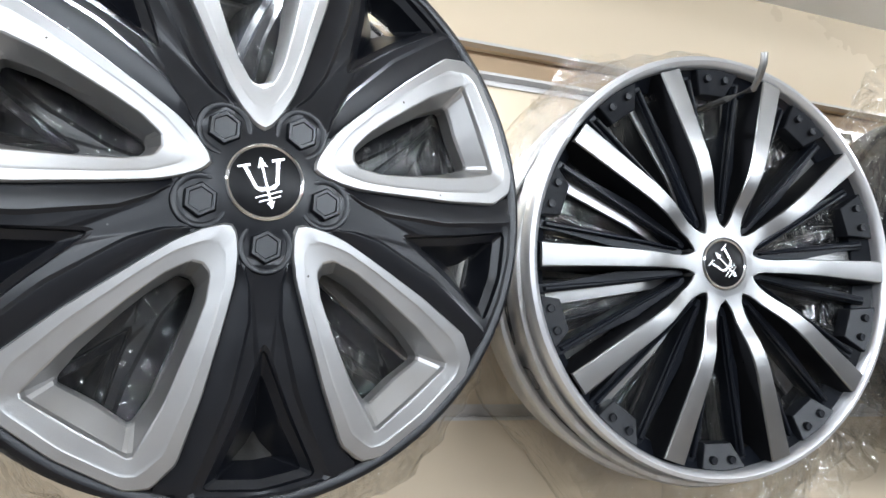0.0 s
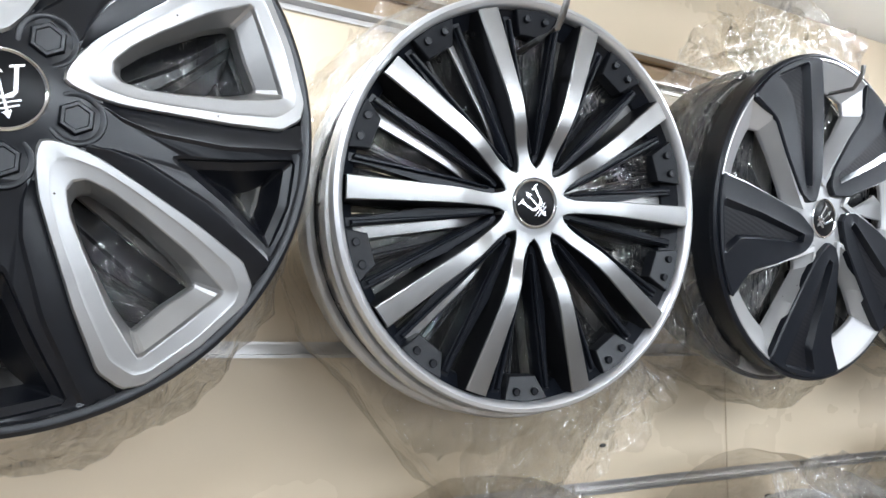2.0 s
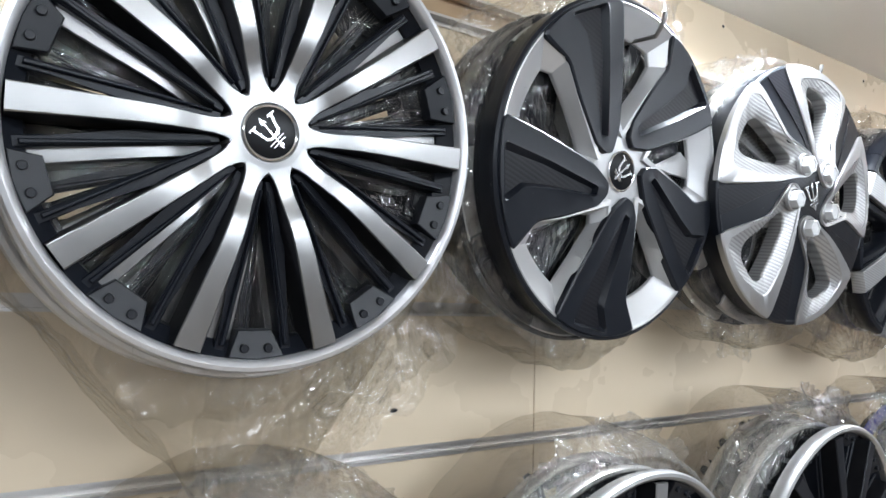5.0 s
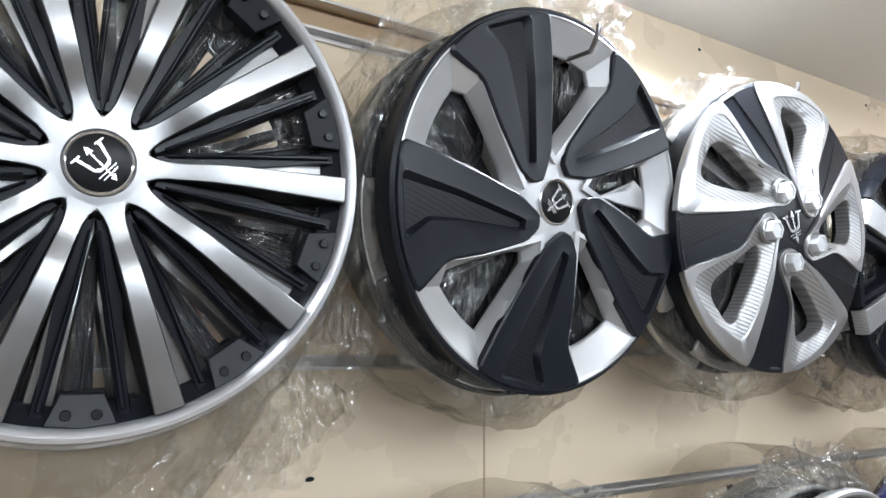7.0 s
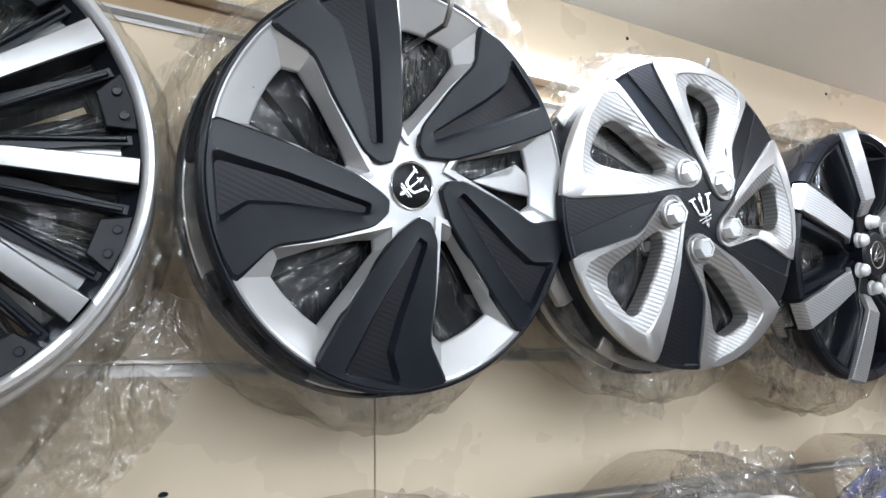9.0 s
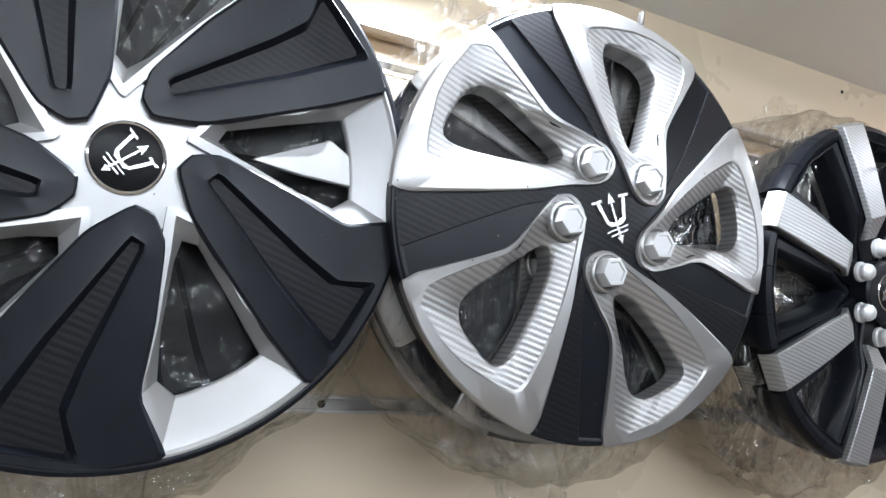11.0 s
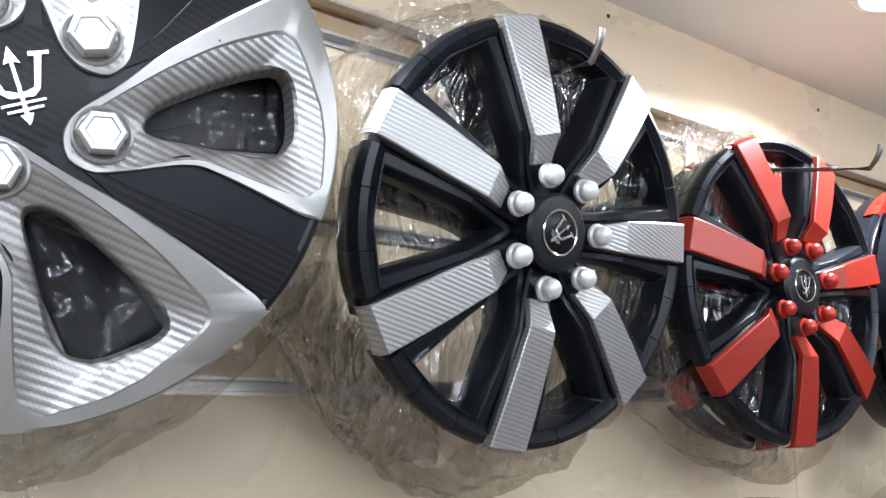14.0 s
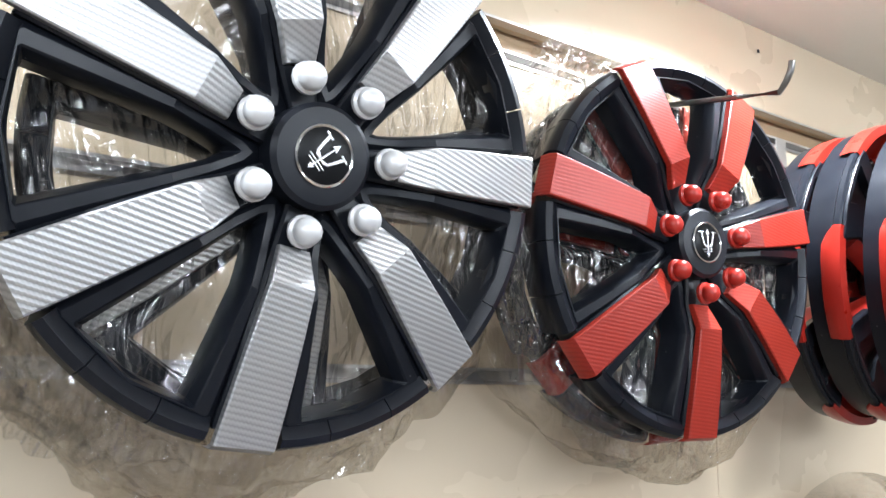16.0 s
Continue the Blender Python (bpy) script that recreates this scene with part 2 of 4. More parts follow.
def inset(pts, d):
    """A closed counter-clockwise line moved inwards by d."""
    out, n = [], len(pts)
    for k in range(n):
        a, b, c = pts[k - 1], pts[k], pts[(k + 1) % n]
        e, f = (b - a).normalized(), (c - b).normalized()
        nrm = Vector((-e.y - f.y, e.x + f.x))
        nrm = nrm.normalized() if nrm.length > 1e-6 else Vector((-e.y, e.x))
        out.append(b + nrm * d)
    return out


def ccw(pts):
    s = sum(p.x * q.y - p.y * q.x for p, q in zip(pts, pts[1:] + pts[:1]))
    return pts if s > 0 else pts[::-1]


def plate(bm, outline, top, depth, bevel=0.0012, n=0):
    """A solid with a bevelled face over an outline; top: height over the rim's plane as a function of the radius."""
    pts = ccw(outline)
    if n:
        pts = resample(pts, n)
    low = [Vector((*p, top(p.length) - depth)) for p in pts]
    mid = [Vector((*p, top(p.length) - bevel)) for p in pts]
    q = inset(pts, bevel)
    up = [Vector((*p, top(p.length))) for p in q]
    loft(bm, [low, mid, up], close_last=True)


def lathe(bm, profile, n=96):
    rings = [[Vector((r * math.cos(2 * math.pi * k / n), r * math.sin(2 * math.pi * k / n), z)) for k in range(n)] for r, z in profile]
    loft(bm, rings, close_first=False, close_last=profile[-1][0] < 0.004)


def bolt(name, parent, x, y, z, r, mat, dome=False, n=6, turn=0.0, label=""):
    bm = bmesh.new()
    seg = 16 if dome else n
    if dome:
        prof = [(1.12, 0), (1.12, 0.3), (0.9, 0.45), (0.9, 0.55), (0.96, 0.65), (0.96, 0.95), (0.85, 1.25), (0.6, 1.5), (0.3, 1.6)]
    else:
        prof = [(1.0, -0.5), (1.0, 0.55), (0.9, 0.7), (0.72, 0.7), (0.66, 0.6)]
    loft(bm, [[Vector((x + r * a * math.cos(turn + 2 * math.pi * k / seg), y + r * a * math.sin(turn + 2 * math.pi * k / seg), z + r * b)) for k in range(seg)] for a, b in prof], close_last=True)
    return part(name, bm, mat, parent, label, 40)


def emblem(parent, z, r, mat, turn=0.0):
    """A plain three-pronged fork with barred ends over a banner and a point."""
    bm = bmesh.new()
    rot = Matrix.Rotation(radians(turn), 2)

    def prism(pts, up=0.0016):
        plate(bm, [rot @ (Vector(p) * r) for p in pts], lambda q: z + up, up, 0.0004)
    prism([(-0.055, -0.70), (0.055, -0.70), (0.045, 0.48), (-0.045, 0.48)])
    prism([(-0.17, 0.42), (0.0, 0.48), (0.17, 0.42), (0.0, 0.82)])
    for m in (-1, 1):
        prism([(m * 0.03, -0.30), (m * 0.24, -0.30), (m * 0.40, -0.16), (m * 0.60, 0.58), (m * 0.45, 0.58), (m * 0.27, -0.10), (m * 0.03, -0.18)])
        prism([(m * 0.32, 0.55), (m * 0.74, 0.55), (m * 0.76, 0.64), (m * 0.34, 0.66)])
    for k, half in ((0, 0.44), (1, 0.36)):
        low = -0.42 - 0.15 * k
        prism([(-half, low - 0.05), (half, low + 0.01), (half, low + 0.085), (-half, low + 0.025)], 0.0012 + 0.0006 * k)
    prism([(-0.15, -0.66), (0.15, -0.62), (0.0, -0.90)])
    part("emblem", bm, mat, parent, "raised chrome fork emblem", 30)


def badge(parent, z, r, ring_mat=None, turn=0.0):
    bm = bmesh.new()
    lathe(bm, [(r, z - 0.004), (r, z), (r * 0.94, z + 0.0006), (0.001, z + 0.0006)], 48)
    disc = part("badge", bm, GLOSSBLACK, parent, "round gloss black badge")
    bm = bmesh.new()
    lathe(bm, [(r * 1.02, z - 0.003), (r * 1.02, z + 0.0012), (r * 0.98, z + 0.0018), (r * 0.93, z + 0.0012), (r * 0.92, z)], 48)
    part("badge_ring", bm, ring_mat or CHROME, disc, "thin chrome ring")
    emblem(disc, z + 0.0004, r * 0.84, EMBLEM, turn)


def skirt(parent, R, mat, depth=0.034, lip=0.006, inner=0.93):
    """Rim with a rounded lip and the wall that reaches back to the wheel."""
    bm = bmesh.new()
    lathe(bm, [(R * inner, -0.010), (R * inner, -0.0005), (R * (inner + 0.012), 0.0008), (R * 0.985, 0.0008), (R, -0.0012), (R, -lip), (R * 0.985, -lip - 0.002), (R * 0.972, -depth), (R * 0.95, -depth), (R * inner, -0.010)], 128)
    return part("rim", bm, mat, parent)


def cover(label):
    ob = new("wheel_cover")
    return tagged(ob, label, "wheel cover", "wheel covers on the wall")


def petal_cover(R):
    """Black cover with five silver petal-shaped windows."""
    ob = cover("matt black five-petal wheel cover with silver window frames")
    dome = lambda r: 0.021 * (1 - min(1, r / R) ** 2)
    skirt(ob, R, SATIN, inner=0.955)
    bm = bmesh.new()
    lathe(bm, [(R * 0.27, dome(R * 0.27) - 0.006), (R * 0.265, dome(R * 0.265) - 0.0004), (R * 0.2, dome(R * 0.2)), (R * 0.16, 0.0208), (R * 0.15, 0.0215), (0.001, 0.0217)], 64)
    part("hub", bm, SATIN, ob)
    pp = lambda *l: [polar(R * r, a) for r, a in l]
    sym = lambda *half: [polar(r * R, a) for r, a in half] + [polar(r * R, -a) for r, a in reversed(half) if a]
    # petals: sharp outer corners, a pointed inner end
    outer = smoothed(sym((0.162, 0), (0.178, 8), (0.235, 16), (0.31, 19.4), (0.42, 20), (0.66, 20.2), (0.865, 19.4), (0.945, 16.4), (0.968, 12.5), (0.962, 0)), 1, 0.05)
    crease = smoothed(sym((0.235, 0), (0.26, 8), (0.34, 14.4), (0.45, 16.2), (0.66, 16.8), (0.84, 16.0), (0.915, 13.2), (0.928, 10.5), (0.925, 0)), 1, 0.05)
    edge = smoothed(sym((0.310, 0), (0.325, 6.0), (0.40, 10.2), (0.50, 11.6), (0.70, 12.4), (0.872, 11.4), (0.880, 10.4), (0.868, 0)), 1, 0.04)
    hole = smoothed(sym((0.345, 0), (0.36, 5.4), (0.45, 8.8), (0.55, 9.8), (0.70, 9.9), (0.79, 9.0), (0.80, 8.0), (0.785, 0)), 1, 0.06)
    # spokes: rounded flanks up to two crests that leave the bolt, a valley between them, and a pocket at the rim
    spoke = smoothed(pp((0.20, -24), (0.20, 24), (0.30, 19), (0.42, 17.4), (0.66, 17.0), (0.90, 17.6), (0.962, 19.5), (0.968, 6), (0.968, -6), (0.962, -19.5), (0.90, -17.6), (0.66, -17.0), (0.42, -17.4), (0.30, -19)), 1, 0.08)
    flank = smoothed(pp((0.225, -21), (0.225, 21), (0.30, 14.6), (0.42, 12.8), (0.66, 13.6), (0.90, 15.2), (0.960, 15.5), (0.965, 5), (0.965, -5), (0.960, -15.5), (0.90, -15.2), (0.66, -13.6), (0.42, -12.8), (0.30, -14.6)), 1, 0.08)
    crest = smoothed(pp((0.265, -15), (0.265, 15), (0.32, 9.6), (0.42, 7.0), (0.66, 9.2), (0.90, 12.6), (0.955, 13.4), (0.960, 5), (0.960, -5), (0.955, -13.4), (0.90, -12.6), (0.66, -9.2), (0.42, -7.0), (0.32, -9.6)), 1, 0.06)
    valley = smoothed(pp((0.29, -11), (0.29, 11), (0.33, 7.6), (0.42, 5.6), (0.66, 8.0), (0.90, 11.6), (0.948, 12.4), (0.953, 5), (0.953, -5), (0.948, -12.4), (0.90, -11.6), (0.66, -8.0), (0.42, -5.6), (0.33, -7.6)), 1, 0.06)
    pocket = smoothed(pp((0.50, 0), (0.72, 6.6), (0.935, 10.8), (0.942, 0), (0.935, -10.8), (0.72, -6.6)), 1, 0.05)
    ledge = smoothed(pp((0.58, 0), (0.74, 4.6), (0.905, 8.6), (0.912, 0), (0.905, -8.6), (0.74, -4.6)), 1, 0.05)
    floor_line = smoothed(pp((0.77, 0), (0.81, 1.6), (0.862, 4.4), (0.866, 0), (0.862, -4.4), (0.81, -1.6)), 1, 0.05)
    put = lambda ps, d: [Vector((*p, dome(p.length) - d)) for p in ps]
    for k in range(5):
        t = Matrix.Rotation(radians(22.5 + 72 * k), 2)
        line = lambda ps: matched([t @ p for p in outer], [t @ p for p in ps], 96)
        o, c = line(crease)
        e, h = line(edge)[1], line(hole)[1]
        mix = lambda a, b, u: [x.lerp(y, u) for x, y in zip(a, b)]
        bm = bmesh.new()
        loft(bm, [put(o, 0.006), put(o, -0.0010), put(mix(o, c, 0.12), -0.0024), put(mix(o, c, 0.88), -0.0022), put(c, -0.0019), put(mix(c, e, 0.12), -0.0017), put(mix(c, e, 0.90), -0.0008), put(e, -0.0002), put(mix(e, h, 0.12), 0.0026), put(mix(e, h, 0.9), 0.0125), put(h, 0.0145), put(h, 0.027)])
        part("window_frame", bm, SILVER, ob, "silver petal-shaped window frame", 12)
        t = Matrix.Rotation(radians(58.5 + 72 * k), 2)
        bm = bmesh.new()
        line = lambda ps: matched([t @ p for p in spoke], [t @ p for p in ps], 96)
        o = line(pocket)[0]
        fl, cr, va, pk, le, lo = (line(q)[1] for q in (flank, crest, valley, pocket, ledge, floor_line))
        loft(bm, [put(o, 0.012), put(o, 0.0026), put(fl, 0.0008), put(mix(fl, cr, 0.9), -0.0010), put(cr, -0.0010), put(va, 0.0006), put(mix(va, pk, 0.92), 0.0012), put(pk, 0.0022), put(mix(pk, le, 0.12), 0.005), put(le, 0.0085), put(mix(le, lo, 0.1), 0.012), put(lo, 0.027)])
        part("spoke", bm, SATIN, ob, smooth=22)
        c = t @ polar(R * 0.2, 0)
        bm = bmesh.new()
        lathe(bm, [(R * 0.086, -0.001), (R * 0.082, 0.0007), (R * 0.076, 0.0009), (R * 0.066, 0.0002), (R * 0.063, -0.006)], 32)
        bmesh.ops.translate(bm, verts=bm.verts, vec=(c.x, c.y, dome(c.length) + 0.0002))
        seat = part("bolt_seat", bm, SATIN, ob)
        bolt("bolt", seat, c.x, c.y, dome(c.length) - 0.0030, R * 0.054, SATIN, turn=0.5)
    badge(ob, 0.0222, R * 0.118, turn=17)
    return ob


def many_spoke_cover(R, face=None, ring=None, deep=0.045):
    """Ten satin silver spokes over black webs inside a silver ring."""
    ob = cover("wheel cover with ten satin silver spokes in a silver ring")
    face, ring = face or BRUSHED, ring or RINGSILVER
    bm = bmesh.new()
    lathe(bm, [(R * 0.945, -0.016), (R * 0.945, -0.003), (R * 0.955, 0.0005), (R * 0.972, 0.0022), (R * 0.99, 0.0012), (R, -0.002), (R * 0.998, -0.008), (R * 0.975, -0.013), (R * 0.97, -deep), (R * 0.945, -0.016)], 128)
    part("rim", bm, ring, ob, "satin silver outer ring")
    bm = bmesh.new()
    lathe(bm, [(R * 0.95, -0.008), (R * 0.935, -0.011), (R * 0.88, -0.019), (R * 0.87, -0.026)], 96)
    part("inner_rim", bm, BLACK, ob)
    bm = bmesh.new()
    lathe(bm, [(R * 0.185, -0.02), (R * 0.182, -0.004), (R * 0.172, 0.0), (R * 0.125, 0.0006), (R * 0.118, -0.001), (0.001, -0.001)], 80)
    part("hub", bm, face, ob, "satin silver hub")

    def rise(r):
        u = r / R
        keys = [(0.0, 0.0), (0.2, 0.0), (0.27, 0.0012), (0.33, 0.005), (0.38, 0.0085), (0.44, 0.0105), (0.52, 0.0108), (0.95, 0.002)]
        for (a, x), (b, y) in zip(keys, keys[1:]):
            if u <= b:
                s = (u - a) / (b - a)
                return x + (y - x) * s
        return 0.002
    us = [0.15, 0.19, 0.23, 0.27, 0.30, 0.33, 0.36, 0.39, 0.42, 0.46, 0.52, 0.62, 0.74, 0.86, 0.935]
    wide = lambda u: 0.032 + 0.026 * max(0, (0.235 - u) / 0.085) ** 2 if u < 0.3 else 0.032 + 0.022 * (u - 0.3) / 0.635
    for k in range(10):
        t = Matrix.Rotation(radians(0.7 + 36 * k), 2)
        bm = bmesh.new()
        rows = []
        for u in us:
            w, z = wide(u) * R, rise(u * R)
            cross = [(-w, -0.004), (-w, -0.0006), (-w * 0.9, 0.0004), (0, 0.0007), (w * 0.9, 0.0004), (w, -0.0006), (w, -0.004)]
            rows.append([Vector((*(t @ Vector((u * R, y))), z + h)) for y, h in cross])
        vs = [[bm.verts.new(p) for p in row] for row in rows]
        for a, b in zip(vs, vs[1:]):
            for i in range(6):
                bm.faces.new((a[i], a[i + 1], b[i + 1], b[i]))
        bm.faces.new(vs[-1])
        spoke = part("spoke", bm, face, ob, "satin silver spoke", 40)
        bm = bmesh.new()
        rows = []
        for u in us:
            w, z = wide(u) * R, rise(u * R)
            rows.append([Vector((*(t @ Vector((u * R, y))), z + h)) for y, h in ((-w * 1.25, -0.03), (-w * 1.02, -0.0012), (w * 1.02, -0.0012), (w * 1.25, -0.03))])
        vs = [[bm.verts.new(p) for p in row] for row in rows]
        for a, b in zip(vs, vs[1:]):
            for i in (0, 2):
                bm.faces.new((a[i], a[i + 1], b[i + 1], b[i]))
        part("spoke_side", bm, GLOSSBLACK, spoke)
        for s in (-1, 1):
            bm = bmesh.new()
            a0 = 0.7 + 36 * k
            plate(bm, [polar(R * r, a0 + s * a) for r, a in ((0.20, 8), (0.20, 17.4), (0.45, 13.2), (0.84, 10.6), (0.93, 10.4), (0.93, 7.6), (0.84, 7.6), (0.62, 8.2), (0.53, 7.0), (0.50, 4.8), (0.45, 5.5))], lambda r: -0.006 - 0.008 * r / R, 0.018, 0.001)
            part("web", bm, BLACK, ob)
            bm = bmesh.new()
            plate(bm, [polar(R * r, a0 + s * a) for r, a in ((0.24, 13.5), (0.24, 16.0), (0.45, 12.6), (0.90, 9.9), (0.90, 8.6), (0.45, 10.6))], lambda r: -0.002 - 0.008 * r / R, 0.01, 0.0012)
            part("web_ridge", bm, BLACK, ob)
        a = 18.7 + 36 * k
        bm = bmesh.new()
        plate(bm, [polar(R * 0.83, a - 5.0), polar(R * 0.94, a - 7.2), polar(R * 0.948, a), polar(R * 0.94, a + 7.2), polar(R * 0.83, a + 5.0)], lambda r: -0.0115 + 0.0075 * (r / R - 0.83) / 0.11, 0.012, 0.001)
        panel = part("rivet_panel", bm, GREYPANEL, ob, "dark grey panel with two rivets")
        for s in (-3.2, 3.2):
            c = polar(R * 0.9, a + s)
            bolt("rivet", panel, c.x, c.y, -0.0062, R * 0.019, GREYPANEL, n=10)
    badge(ob, -0.0004, R * 0.115, turn=48)
    return ob


def blade_cover(R, tone=None, word="silver"):
    """Five broad black blades, with silver funnels between them."""
    ob = cover(f"wheel cover with five broad matt black blades and {word} windows")
    tone = tone or PALE
    skirt(ob, R, BLACK, inner=0.962)
    dome = lambda r: 0.002 * (1 - min(1, r / R) ** 2)
    put = lambda ps, d: [Vector((*p, dome(p.length) - d)) for p in ps]
    bm = bmesh.new()
    lathe(bm, [(R * 0.26, dome(R * 0.26) - 0.012), (R * 0.25, dome(R * 0.25) - 0.003), (R * 0.12, -0.0010), (0.001, -0.0006)], 64)
    part("hub", bm, tone, ob, f"{word} hub")
    arc = lambda r, a, b, n=8: [polar(R * r, a + (b - a) * k / n) for k in range(n + 1)]
    blade = arc(0.975, -19, 23.5) + [polar(R * r, a) for r, a in ((0.76, 19), (0.55, 25), (0.30, 39), (0.20, 41), (0.15, 25), (0.26, -10), (0.5, -17), (0.75, -19))]
    blade = smoothed(blade, 1, 0.1)
    dent = smoothed([polar(R * r, a) for r, a in ((0.955, -10.8), (0.62, -6.6), (0.25, 18.6), (0.287, 27.5), (0.66, 6.2), (0.814, 4.2), (0.955, 8.4))], 1, 0.05)
    dent_low = smoothed([polar(R * r, a) for r, a in ((0.935, -8.6), (0.63, -4.6), (0.268, 19.6), (0.285, 25), (0.64, 4.8), (0.80, 2.6), (0.935, 6.2))], 1, 0.05)
    opening = arc(0.972, 21, 55.5) + [polar(R * r, a) for r, a in ((0.75, 54), (0.5, 56), (0.26, 64), (0.19, 56), (0.28, 38), (0.55, 23.5), (0.76, 17.5))]
    # window corners, the same number on the lip and on the hole, so that the walls are flat facets
    lip_line = arc(0.964, 22.0, 54.0, 6) + [polar(R * r, a) for r, a in ((0.60, 53.2), (0.31, 61.5), (0.235, 55), (0.33, 39.5), (0.56, 25.4), (0.76, 19.2))]
    hole_line = arc(0.800, 27.6, 50.0, 6) + [polar(R * r, a) for r, a in ((0.58, 52.2), (0.36, 56.5), (0.315, 51), (0.37, 40.5), (0.575, 27.4), (0.735, 24.0))]
    for k in range(5):
        t = Matrix.Rotation(radians(45 + 72 * k), 2)
        bm = bmesh.new()
        o, d1 = matched([t @ p for p in blade], [t @ p for p in dent], 80)
        _, d2 = matched([t @ p for p in blade], [t @ p for p in dent_low], 80)
        loft(bm, [put(o, 0.004), put(o, -0.0022), put([a.lerp(b, 0.08) for a, b in zip(o, d1)], -0.0034), put([a.lerp(b, 0.85) for a, b in zip(o, d1)], -0.0030), put(d1, -0.0034), put([a.lerp(b, 0.25) for a, b in zip(d1, d2)], -0.002), put(d2, 0.003)])
        slab_ob = part("blade", bm, BLACK, ob, "matt black blade with a sunken wedge", 16)
        bm = bmesh.new()
        o, l = matched([t @ p for p in opening], [t @ p for p in lip_line], 80)
        loft(bm, [put(o, 0.006), put(o, -0.0006), put(l, -0.0010)])
        l, h = [t @ p for p in lip_line], [t @ p for p in hole_line]
        loft(bm, [put(l, -0.0010), put([a.lerp(b, 0.07) for a, b in zip(l, h)], 0.0010), put([a.lerp(b, 0.96) for a, b in zip(l, h)], 0.0145), put(h, 0.0158), put(h, 0.019)])
        part("window_frame", bm, tone, ob, f"deep {word} window frame", 12)
        bm = bmesh.new()
        f = bm.faces.new([bm.verts.new(p) for p in put(d2, 0.003)])
        bmesh.ops.triangulate(bm, faces=[f])
        part("wedge", bm, DARKCARBON, slab_ob, "black carbon-pattern wedge")
    if word != "silver":
        for k in range(5):
            bm = bmesh.new()
            rings = []
            for i in range(13):
                a = 45 + 72 * k + 18 + 40 * i / 12
                w = math.sin(math.pi * min(1, (i + 1) / 7)) if i < 3 else 1
                rings.append([Vector((*polar(R * r, a), z * w if z < -0.004 else z)) for r, z in ((0.95, 0.003), (1.004, 0.001), (1.008, -0.006), (0.998, -0.017), (0.985, -0.019))])
            vs = [[bm.verts.new(p) for p in row] for row in rings]
            for a, b in zip(vs, vs[1:]):
                for i in range(4):
                    bm.faces.new((a[i], a[i + 1], b[i + 1], b[i]))
            part("claw", bm, tone, ob, f"{word} claw over the rim", 40)
    badge(ob, -0.0002, R * 0.118, turn=-50)
    return ob


